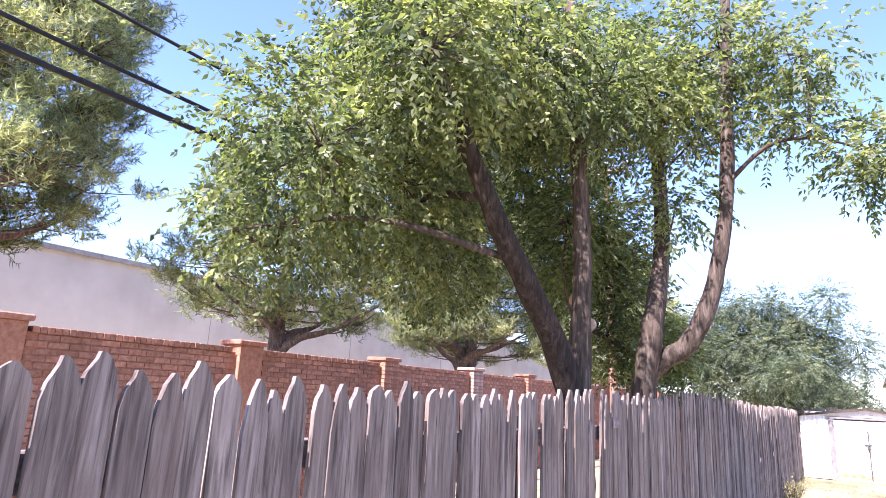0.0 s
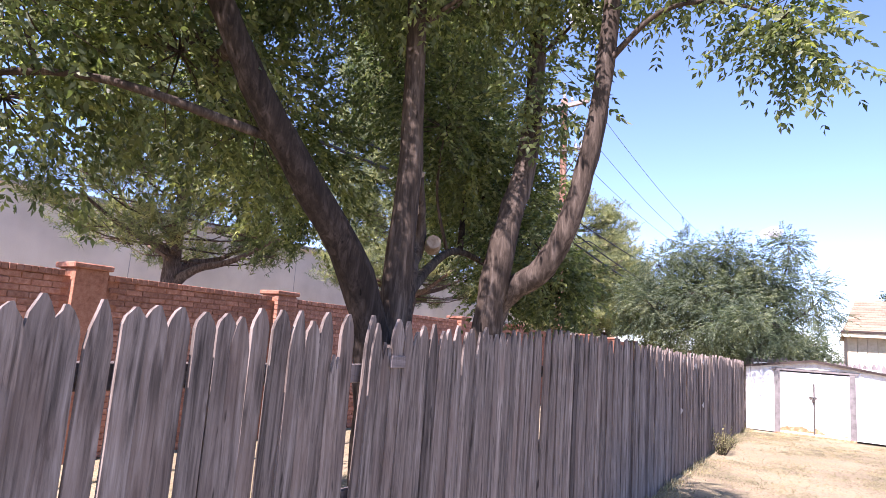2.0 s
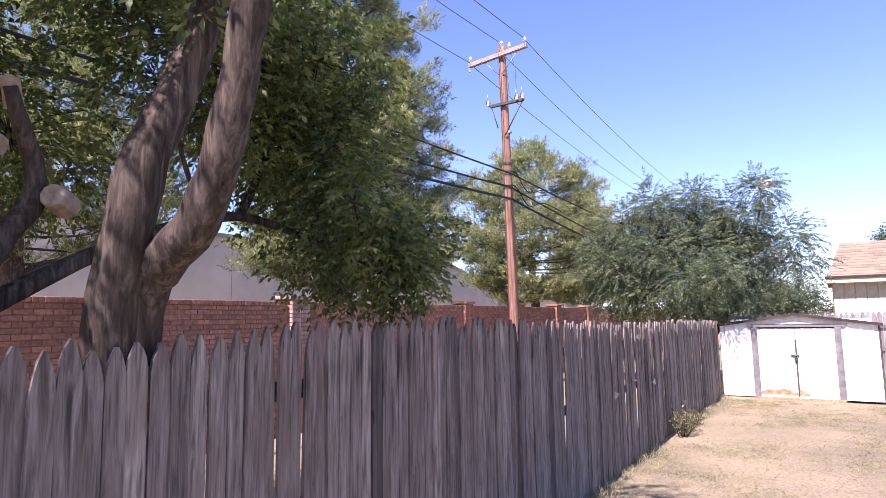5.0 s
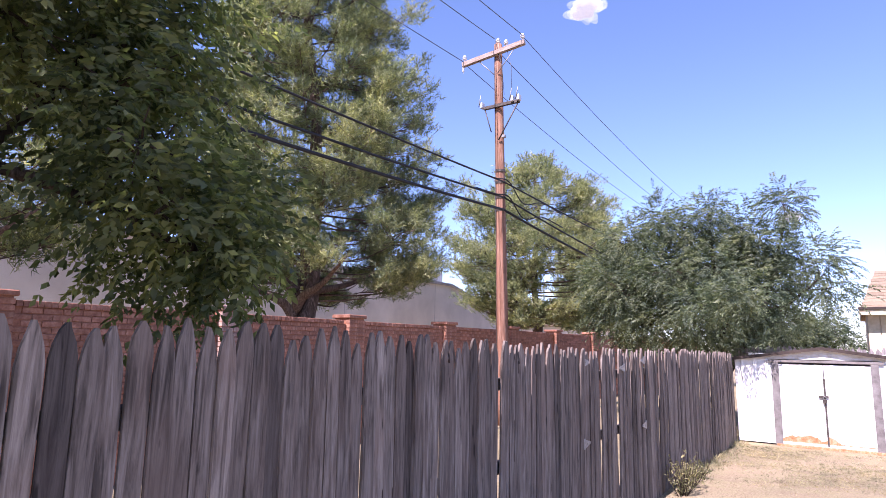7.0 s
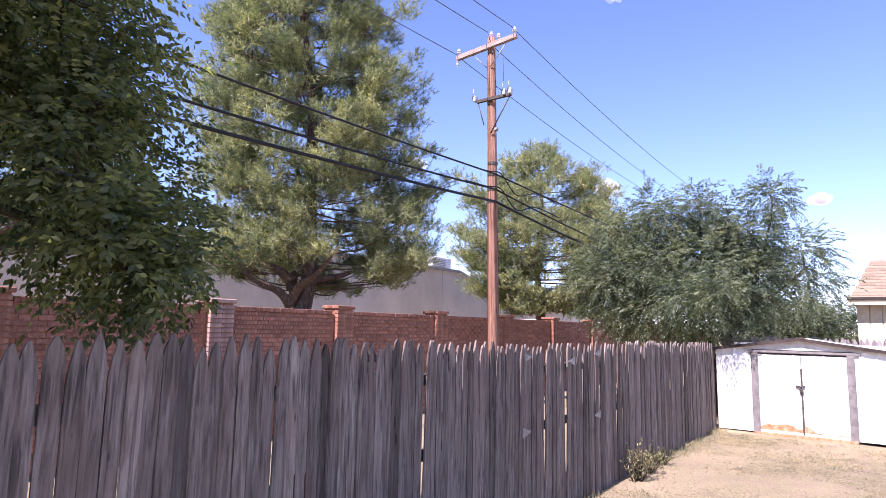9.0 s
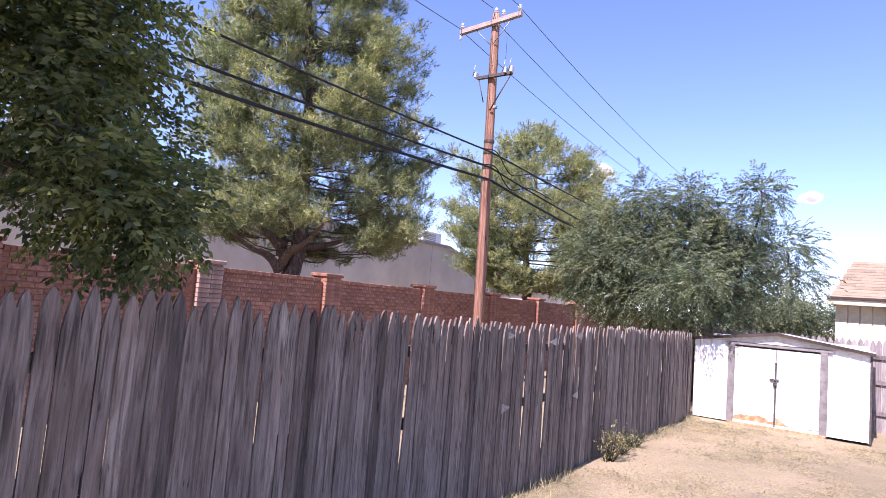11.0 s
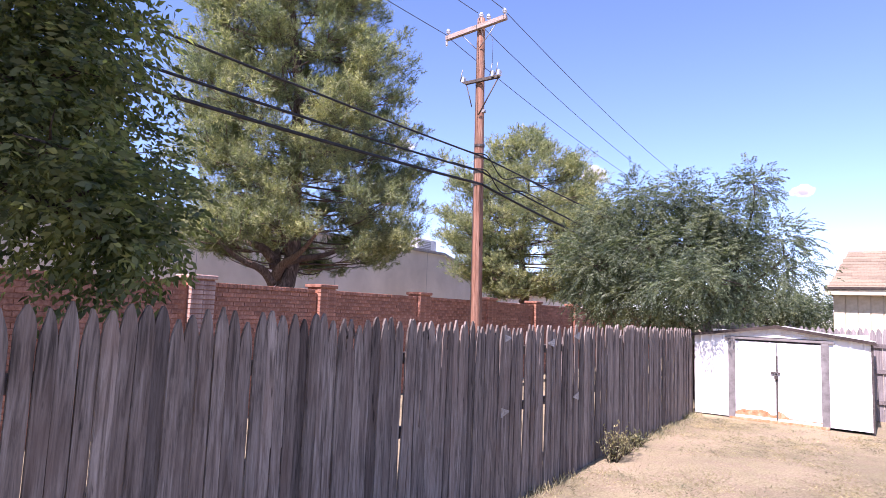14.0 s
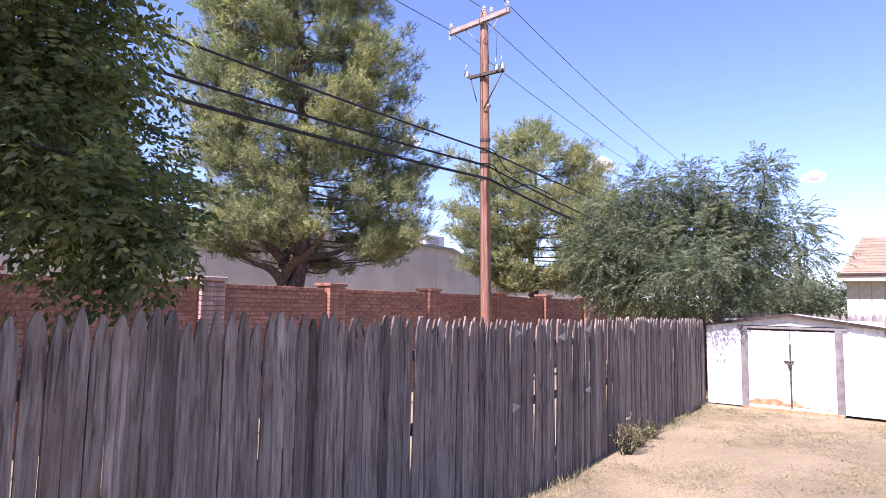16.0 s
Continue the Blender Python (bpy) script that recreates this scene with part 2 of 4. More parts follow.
def holder(name, x=0, y=0, z=0, **tags):
    ob = new(name)
    ob.empty_display_size = 0.1
    ob.location = (x, y, z)
    return tagged(ob, **tags)


def put(name, me, parent=None, at=None, label="", kind=""):
    """A mesh object; with a parent, at a place in world metres or with the mesh itself in world metres."""
    ob = new(name, me)
    if at is not None:
        ob.matrix_basis = at if isinstance(at, Matrix) else Matrix.Translation(at)
    if parent is not None:
        base = Vector()
        p = parent
        while p is not None:
            base += p.location
            p = p.parent
        ob.parent = parent
        ob.location = ob.location - base
    return tagged(ob, label=label, kind=kind)


def part(name, bm, mat, parent=None, label="", at=None, smooth=False, kind=""):
    me = bpy.data.meshes.new(name)
    bm.normal_update()
    bm.to_mesh(me)
    bm.free()
    me.materials.append(mat)
    if smooth:
        me.shade_smooth()
    return put(name, me, parent, at, label, kind)


def box(x0, x1, y0, y1, z0, z1, bevel=0.0, bm=None):
    own = bmesh.new()
    bmesh.ops.create_cube(own, size=1.0)
    bmesh.ops.scale(own, vec=(x1 - x0, y1 - y0, z1 - z0), verts=own.verts)
    bmesh.ops.translate(own, vec=((x0 + x1) / 2, (y0 + y1) / 2, (z0 + z1) / 2), verts=own.verts)
    if bevel:
        bmesh.ops.bevel(own, geom=list(own.edges), offset=bevel, segments=1, affect="EDGES")
    if bm is None:
        return own
    merge(bm, own)
    return bm


def merge(bm, other):
    me = bpy.data.meshes.new("tmp")
    other.to_mesh(me)
    other.free()
    bm.from_mesh(me)
    bpy.data.meshes.remove(me)


def tube_data(points, radii, sides=8, wobble=0.0, seed=0):
    """Rings of a tapered tube along points: vertices and faces."""
    rng = np.random.default_rng(seed)
    pts = [Vector(p) for p in points]
    verts, faces = [], []
    side = Vector((1, 0, 0))
    for i, p in enumerate(pts):
        d = (pts[min(i + 1, len(pts) - 1)] - pts[max(i - 1, 0)]).normalized()
        side = (side - d * side.dot(d))
        if side.length < 1e-3:
            side = d.orthogonal()
        side.normalize()
        up = d.cross(side)
        for k in range(sides):
            a = 2 * math.pi * k / sides
            r = radii[i] * (1 + wobble * (rng.random() - 0.5))
            verts.append(tuple(p + (side * math.cos(a) + up * math.sin(a)) * r))
    for i in range(len(pts) - 1):
        for k in range(sides):
            a, b = i * sides + k, i * sides + (k + 1) % sides
            faces.append((a, b, b + sides, a + sides))
    faces.append(tuple(range(sides - 1, -1, -1)))
    faces.append(tuple(range((len(pts) - 1) * sides, len(pts) * sides)))
    return verts, faces


def smooth_line(points, steps=6):
    """Points on a smooth curve through the given ones."""
    p = [Vector(q) for q in points]
    p = [p[0] * 2 - p[1]] + p + [p[-1] * 2 - p[-2]]
    out = []
    for i in range(1, len(p) - 2):
        for s in range(steps):
            t = s / steps
            a, b, c, d = p[i - 1], p[i], p[i + 1], p[i + 2]
            out.append(0.5 * (2 * b + (c - a) * t + (2 * a - 5 * b + 4 * c - d) * t * t + (3 * b - a - 3 * c + d) * t ** 3))
    out.append(p[-2])
    return out


def limb(name, points, r0, r1, mat, parent, sides=9, steps=6, label="", wobble=0.25, seed=1, power=1.0):
    line = smooth_line(points, steps)
    k = len(line) - 1
    radii = [r0 + (r1 - r0) * (i / k) ** power for i in range(k + 1)]
    v, f = tube_data(line, radii, sides, wobble, seed)
    return put(name, mesh_of(name, v, f, mat, True), parent, None, label), line


def tubes_mesh(name, lines, mat, sides=5, smooth=True):
    """Many thin tubes, each (points, radii), in one mesh."""
    verts, faces = [], []
    for pts, radii in lines:
        v, f = tube_data(pts, radii, sides)
        o = len(verts)
        verts += v
        faces += [tuple(i + o for i in q) for q in f]
    return mesh_of(name, verts, faces, mat, smooth)


def unit(a):
    return a / np.maximum(np.linalg.norm(a, axis=1, keepdims=True), 1e-9)


def blades(name, base, way, length, width, rng, mat, fold=0.25):
    """Leaves: one folded diamond each, from base along way."""
    n = len(base)
    side = unit(np.cross(way, unit(rng.normal(size=(n, 3)))))
    nor = np.cross(side, way)
    length, width = np.broadcast_to(length, n)[:, None], np.broadcast_to(width, n)[:, None]
    mid = base + way * length * 0.45
    a = mid + side * width / 2 + nor * width * fold
    b = mid - side * width / 2 + nor * width * fold
    tip = base + way * length - nor * length * 0.08
    verts = np.stack([base, a, tip, b], 1).reshape(-1, 3)
    return quick_mesh(name, verts, 4, mat)


def quick_mesh(name, verts, corners, mat):
    me = bpy.data.meshes.new(name)
    count = len(verts) // corners
    me.vertices.add(len(verts))
    me.vertices.foreach_set("co", verts.astype(np.float32).ravel())
    me.loops.add(len(verts))
    me.loops.foreach_set("vertex_index", np.arange(len(verts), dtype=np.int32))
    me.polygons.add(count)
    me.polygons.foreach_set("loop_start", np.arange(count, dtype=np.int32) * corners)
    me.materials.append(mat)
    me.update(calc_edges=True)
    me.validate()
    return me


def fronds(name, base, way, rng, mat, length=0.26, pairs=5, leaflet=0.075, width=0.028, droop=0.35):
    """Pinnate leaves: pairs of leaflets along a drooping stalk."""
    n = len(base)
    size = rng.uniform(0.7, 1.2, n)[:, None]
    side = unit(np.cross(way, np.array([0, 0, 1.0]) + rng.normal(size=(n, 3)) * 0.25))
    b, w = [], []
    for i in range(pairs):
        s = (i + 0.7) / pairs
        p = base + way * (length * s) * size + np.array([0, 0, -1.0]) * (droop * length * s * s) * size
        ahead = unit(way + np.array([0, 0, -1.0]) * droop * s)
        for q in (-1, 1):
            b.append(p)
            w.append(unit(ahead * 0.55 + side * q * 0.85 + np.array([0, 0, -0.3]) + rng.normal(size=(n, 3)) * 0.15))
    b.append(base + way * length * size + np.array([0, 0, -1.0]) * droop * length * size)
    w.append(unit(way + np.array([0, 0, -0.7]) + rng.normal(size=(n, 3)) * 0.1))
    B, W = np.concatenate(b), np.concatenate(w)
    L = leaflet * rng.uniform(0.7, 1.25, len(B))
    return blades(name, B, W, L, L * width / leaflet, rng, mat)


# ---- ground ----
def build_ground():
    xs = np.concatenate([[-900, -300, -120, -60, -30, -20], np.arange(-14, 10.01, 0.5), [14, 20, 30, 60, 120, 300, 900]])
    ys = np.concatenate([[-900, -300, -100, -40, -20], np.arange(-8, 26.01, 0.5), [30, 36, 45, 60, 100, 300, 900]])
    verts = []
    for y in ys:
        for x in xs:
            near = -14 <= x <= 10 and -8 <= y <= 26
            z = 0.05 * noise.noise((x * 0.6, y * 0.6, 0.3)) + 0.02 * noise.noise((x * 2, y * 2, 1.7)) if near else 0
            verts.append((x, y, z - 0.02))
    w = len(xs)
    faces = [(j * w + i, j * w + i + 1, (j + 1) * w + i + 1, (j + 1) * w + i) for j in range(len(ys) - 1) for i in range(w - 1)]
    tagged(put("ground", mesh_of("ground", verts, faces, GROUND, True)), "dry yellow grass and bare sandy dirt ground", "ground", kind="structure")


build_ground()


# ---- wooden fence along the alley ----
FENCE_H = 1.70
PITCH = 0.0855
TOP_Y = [-5, -1.3, 0, 1.0, 2.0, 3.4, 4.2, 5.3, 6.0, 7.5, 9.0, 10.4, 12.3, 16.3, 17]
TOP_Z = [1.69, 1.69, 1.67, 1.68, 1.70, 1.71, 1.755, 1.78, 1.765, 1.735, 1.70, 1.68, 1.70, 1.645, 1.64]



def picket_mesh(name, width, height, point, lean=0.0, mat=WOOD, snapped=False, seed=0, bite=None):
    """A board that narrows to a worn, blunt point, its foot at the origin, its face towards +x. bite: (z0, z1, depth) broken out of one edge."""
    rng = random.Random(seed)
    h = width / 2
    wear = [rng.uniform(-0.006, 0.006) for _ in range(8)]
    off = rng.uniform(-0.14, 0.14) * h
    right = [(h, -0.12), (h + wear[0] * 0.25, height * 0.45)]
    if bite:
        z0, z1, d = bite
        right += [(h, z0 - 0.03), (h - d, z0), (h - d * 0.9, (z0 + z1) / 2), (h - d, z1), (h, z1 + 0.02)]
    right += [(h, height - point * 1.15), (h * 0.78, height - point * 0.66 + wear[1]), (h * 0.42 + wear[2] * 0.6, height - point * 0.26), (h * 0.14 + off, height - point * 0.03)]
    left = [(-h * 0.12 + off, height - wear[3] * 0.4 - 0.003), (-h * 0.4 + wear[4] * 0.6, height - point * 0.27), (-h * 0.8, height - point * 0.7 + wear[5]), (-h, height - point * 1.2),
            (-h - wear[6] * 0.25, height * 0.5), (-h, -0.12)]
    outline = right + left
    if snapped:
        outline = [(-h, -0.12), (h, -0.12), (h, height - 0.06), (h * 0.55, height - 0.01), (h * 0.2, height - 0.07), (-0.1 * h, height), (-h * 0.5, height - 0.09), (-h, height - 0.03)]
    t = 0.017
    k = len(outline)
    bow = rng.uniform(-0.012, 0.012)
    verts = []
    for x in (t, 0):
        for y, z in outline:
            verts.append((x + bow * math.sin(math.pi * z / height), y + lean * z, z))
    faces = [tuple(range(k)), tuple(range(2 * k - 1, k - 1, -1))]
    faces += [(i, i + k, (i + 1) % k + k, (i + 1) % k) for i in range(k)]
    return mesh_of(name, verts, faces, mat)


def build_fence():
    rng = random.Random(5)
    fence = holder("wooden_fence", 0, 0, 0, label="weathered grey wooden picket fence with pointed boards", category="fence")

    def some(count, low, high, first, bites=False):
        out = []
        for i in range(count):
            hgt = FENCE_H + rng.uniform(low, high)
            bite = (rng.uniform(0.25, 0.7), rng.uniform(0.8, 0.95), 0.008) if bites else None
            out.append(picket_mesh("picket", rng.uniform(0.0805, 0.0845), hgt, rng.uniform(0.085, 0.15), rng.uniform(-0.002, 0.002), WOOD, False, first + i, bite))
        return out

    kinds = some(22, -0.02, 0.035, 0)
    stubby = [picket_mesh("picket", rng.uniform(0.081, 0.0848), FENCE_H + rng.uniform(-0.025, 0.02), rng.uniform(0.04, 0.09), 0.0, WOOD, False, 200 + i) for i in range(9)]
    slit = some(5, -0.02, 0.03, 140, True)
    short = some(6, -0.09, -0.03, 170)
    snapped = [picket_mesh("picket", 0.08, FENCE_H - 0.1 - 0.03 * i, 0.03, 0.003, WOOD, True, 40 + i) for i in range(3)]
    darks = [picket_mesh("picket", 0.084, FENCE_H + 0.02 * i, 0.1, 0.0, DARK_WOOD, False, 60 + i) for i in range(2)]
    leaning = picket_mesh("picket", 0.084, FENCE_H + 0.03, 0.13, 0.035, WOOD, False, 77)
    holed = picket_mesh("picket", 0.083, FENCE_H, 0.12, 0.0, WOOD, False, 78, (0.9, 1.16, 0.022))
    slotted = picket_mesh("picket", 0.083, FENCE_H, 0.12, 0.0, WOOD, False, 79, (1.5, 1.58, 0.022))
    special = sorted([(1.86, snapped[2], -0.5, 0.0), (2.0, leaning, 0.3, 0.0), (2.2, snapped[0], 0, 0.0), (4.86, darks[0], 0, 0), (5.7, darks[1], 0, 0), (11.1, darks[0], 0, 0), (13.9, darks[1], 0, 0),
                      (6.95, slotted, 0, 0), (7.1, slotted, 0, 0), (7.84, holed, 0, 0.006), (7.95, slotted, 0, 0), (8.2, slotted, 0, 0.004), (8.55, slit[0], 0, 0.006), (12.6, snapped[1], 0, 0)], key=lambda q: q[0])
    y = -4.9
    while y < 17.0:
        pick = rng.random()
        me = kinds[rng.randrange(22)] if pick < 0.8 else slit[rng.randrange(5)] if pick < 0.92 else short[rng.randrange(6)]
        if y < 1.8 and rng.random() < 0.8:
            me = stubby[rng.randrange(9)]
        tilt, dx = rng.gauss(0, 0.22), rng.uniform(-0.006, 0.008)
        step = PITCH + rng.uniform(-0.0025, 0.003)
        if special and y > special[0][0] - 0.043:
            _, me, lean, more = special.pop(0)
            tilt -= lean
            step += more
        elif rng.random() < 0.05:
            step += 0.004
        put("picket", me, fence, pose(dx, y, float(np.interp(y, TOP_Y, TOP_Z)) - FENCE_H - 0.01, tilt, rng.gauss(0, 0.3), rng.gauss(0, 1.6)))
        y += step
    for z in (0.28, 0.88, 1.44):
        for a in range(-5, 17, 2):
            b = min(a + 2, 17)
            part("rail", box(-0.064, -0.024, a + 0.003, b - 0.003, z - 0.043, z + 0.043, 0.004), RAIL_WOOD, fence)
    for a in range(-5, 18, 2):
        part("post", box(-0.16, -0.068, min(a, 16.9) - 0.045, min(a, 16.9) + 0.045, -0.05, 1.55, 0.006), RAIL_WOOD, fence)
    # triangular strap hinges of a gate made of the same boards
    for hy, hz, way in ((9.18, 0.87, -1), (9.18, 1.57, -1), (11.02, 0.86, 1), (11.02, 1.57, 1), (10.3, 1.5, 1)):
        bm = bmesh.new()
        tri = [(0.027, hy, hz - 0.038), (0.027, hy, hz + 0.038), (0.027, hy - way * 0.13, hz + 0.008), (0.027, hy - way * 0.13, hz - 0.008)]
        vs = [bm.verts.new(p) for p in tri] + [bm.verts.new((p[0] + 0.006, p[1], p[2])) for p in tri]
        for q in ((0, 1, 2, 3), (7, 6, 5, 4), (0, 4, 5, 1), (1, 5, 6, 2), (2, 6, 7, 3), (3, 7, 4, 0)):
            bm.faces.new([vs[i] for i in q])
        bmesh.ops.recalc_face_normals(bm, faces=bm.faces)
        box(0.025, 0.033, min(hy, hy + way * 0.03), max(hy, hy + way * 0.03), hz - 0.045, hz + 0.045, 0, bm)
        for s in (0.04, 0.1):
            box(0.033, 0.037, hy - way * s - 0.006, hy - way * s + 0.006, hz - 0.006, hz + 0.006, 0, bm)
        part("hinge", bm, STEEL, fence, "pale galvanised triangular strap hinge")
    part("gate_stop", box(0.026, 0.04, 2.19, 2.31, 1.47, 1.53, 0.003), RAIL_WOOD, fence, "short board nailed across the fence")
    return fence


build_fence()


# ---- metal garden shed ----
SHED_Y, SHED_W, SHED_H = 17.0, 2.95, 1.55


def ribbed(x0, x1, z0, z1, y, ribs, depth=0.012, thick=0.008):
    """A sheet with shallow vertical ribs, facing -y."""
    prof = []
    for i in range(ribs):
        a = x0 + (x1 - x0) * i / ribs
        w = (x1 - x0) / ribs
        prof += [(a, 0), (a + w * 0.42, 0), (a + w * 0.5, -depth), (a + w * 0.58, -depth), (a + w * 0.66, 0)]
    prof.append((x1, 0))
    verts = [(x, y + d, z) for z in (z0, z1) for x, d in prof] + [(x, y + d + thick, z) for z in (z0, z1) for x, d in prof]
    k = len(prof)
    faces = []
    for i in range(k - 1):
        faces += [(i, i + 1, i + 1 + k, i + k), (i + 2 * k, i + 3 * k, i + 1 + 3 * k, i + 1 + 2 * k),
                  (i, i + 2 * k, i + 1 + 2 * k, i + 1), (i + k, i + 1 + k, i + 1 + 3 * k, i + 3 * k)]
    faces += [(0, k, 3 * k, 2 * k), (k - 1, 3 * k - 1, 4 * k - 1, 2 * k - 1)]
    return verts, faces


def build_shed():
    shed = holder("garden_shed", SHED_W / 2, SHED_Y, 0, label="white metal garden shed with double doors and low gable roof", category="shed")
    y, w, h, deep = SHED_Y, SHED_W, SHED_H, 1.7
    x0, x1 = 0.06, w
    for name, a, b, ribs in (("front_panel", x0, 0.68, 3), ("front_panel", 2.33, x1, 3)):
        v, f = ribbed(a, b, 0.02, h, y, ribs)
        put(name, mesh_of(name, v, f, WHITE), shed)
    for a, b in ((0.80, 1.50), (1.51, 2.21)):
        v, f = ribbed(a, b, 0.05, 1.46, y - 0.015, 3, 0.008)
        door = put("door", mesh_of("door", v, f, WHITE), shed, None, "white steel door leaf with rust at its foot")
        edge = bmesh.new()
        box(a, b, y - 0.035, y - 0.027, 0.03, 0.075, 0.002, edge)
        part("kick_rail", edge, WHITE, door, "white bottom rail")
        # ragged rust above the foot
        rng = random.Random(int(a * 100))
        cols = 14
        top = [0.075 + (0.16 * (1 - i / 5 if a > 1 else 1 - abs(i / cols - 0.45)) if (a < 1 or i < 5) else 0.02) * (0.5 + 0.5 * rng.random()) for i in range(cols + 1)]
        vv = [(a + (b - a) * i / cols, y - 0.0275, 0.07) for i in range(cols + 1)] + [(a + (b - a) * i / cols, y - 0.0275, top[i]) for i in range(cols + 1)]
        put("rust_patch", mesh_of("rust_patch", vv, [(i, i + 1, i + 2 + cols, i + 1 + cols) for i in range(cols)], RUST), door, None, "orange rust stain")
    for a, b in ((0.68, 0.80), (2.21, 2.33)):
        part("door_post", box(a, b, y - 0.045, y + 0.02, 0.0, 1.5, 0.006), GREY_TRIM, shed, "grey brown door post")
    part("header", box(0.62, 2.40, y - 0.05, y + 0.02, 1.49, 1.535, 0.005), GREY_TRIM, shed, "dark rusty door track")
    part("sill", box(0.70, 2.32, y - 0.06, y + 0.02, -0.02, 0.028, 0.004), RUST, shed)
    part("corner_post", box(x1, x1 + 0.035, y - 0.02, y + 0.04, 0.0, h, 0.004), DARK_STEEL, shed)
    ridge = h + 0.20
    mid = (x0 + x1) / 2
    gv = [(x0, y - 0.004, h), (x1, y - 0.004, h), (mid, y - 0.004, ridge - 0.02), (x0, y + 0.02, h), (x1, y + 0.02, h), (mid, y + 0.02, ridge - 0.02)]
    put("gable", mesh_of("gable", gv, [(0, 1, 2), (5, 4, 3), (0, 3, 4, 1), (1, 4, 5, 2), (2, 5, 3, 0)], ROOF_STEEL), shed, None, "stained white gable panel")
    for s, a in ((-1, x0 - 0.08), (1, x1 + 0.08)):
        rv = []
        for yy in (y - 0.09, y + deep + 0.05):
            for xx, zz in ((mid, ridge), (a, h - 0.02)):
                rv += [(xx, yy, zz), (xx, yy, zz + 0.018)]
        fs = [(0, 2, 3, 1), (4, 5, 7, 6), (1, 3, 7, 5), (0, 4, 6, 2), (2, 6, 7, 3), (0, 1, 5, 4)]
        put("roof_panel", mesh_of("roof_panel", rv, fs, ROOF_STEEL), shed, None, "stained white roof sheet")
        ev = []
        for xx, zz in ((mid, ridge + 0.02), (a, h)):
            for dz in (-0.045, 0.012):
                for yy in (y - 0.105, y - 0.09):
                    ev.append((xx, yy, zz + dz))
        put("roof_edge", mesh_of("roof_edge", ev, [(0, 4, 6, 2), (1, 3, 7, 5), (2, 6, 7, 3), (0, 1, 5, 4), (0, 2, 3, 1), (4, 5, 7, 6)], BROWN_TRIM), shed, None, "dark rusty roof trim")
    part("side_wall", box(x0 - 0.012, x0, y + 0.03, y + deep, 0, h, 0), WHITE, shed)
    part("side_wall", box(x1 - 0.012, x1, y + 0.05, y + deep, 0, h, 0), WHITE, shed)
    part("back_wall", box(x0 + 0.01, x1 - 0.02, y + deep, y + deep + 0.012, 0, h + 0.1, 0), WHITE, shed)
    hasp = part("hasp", box(1.405, 1.56, y - 0.05, y - 0.03, 0.88, 0.92, 0.004), DARK_STEEL, shed, "dark steel hasp")
    lock = box(1.465, 1.53, y - 0.075, y - 0.045, 0.79, 0.86, 0.008)
    part("padlock", lock, DARK_STEEL, hasp, "dark padlock")
    v, f = tube_data([(1.475, y - 0.06, 0.855), (1.475, y - 0.06, 0.895), (1.497, y - 0.06, 0.91), (1.52, y - 0.06, 0.895), (1.52, y - 0.06, 0.855)], [0.006] * 5, 6)
    put("shackle", mesh_of("shackle", v, f, STEEL), hasp)
    # solid dark strip in place of the shade in the slit between the doors
    part("door_gap", box(1.49, 1.52, y - 0.036, y - 0.02, 0.04, 1.22, 0.003), DARK_STEEL, shed, "dark strip standing in for the shaded gap between the doors")


build_shed()


# ---- fence behind the shed ----
def build_back_fence():
    rng = random.Random(9)
    fy = 19.0
    fence = holder("picket_fence", 4, fy, 0, label="weathered grey picket fence seen from its rail side", category="fence")
    kinds = []
    for i in range(6):
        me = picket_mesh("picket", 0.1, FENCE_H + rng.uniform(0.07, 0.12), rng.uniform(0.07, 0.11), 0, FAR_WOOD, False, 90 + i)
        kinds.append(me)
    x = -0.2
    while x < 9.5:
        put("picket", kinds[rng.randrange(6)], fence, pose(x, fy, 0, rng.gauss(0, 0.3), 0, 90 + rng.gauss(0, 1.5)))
        x += 0.103
    for z in (0.35, 0.95, 1.45):
        for a in range(0, 10, 2):
            part("rail", box(a + 0.003, a + 1.997, fy - 0.045, fy - 0.005, z - 0.042, z + 0.042, 0.004), RAIL_WOOD, fence)
    for a in range(0, 11, 2):
        part("post", box(a - 0.045, a + 0.045, fy - 0.14, fy - 0.049, -0.05, 1.62, 0.006), RAIL_WOOD, fence)


build_back_fence()


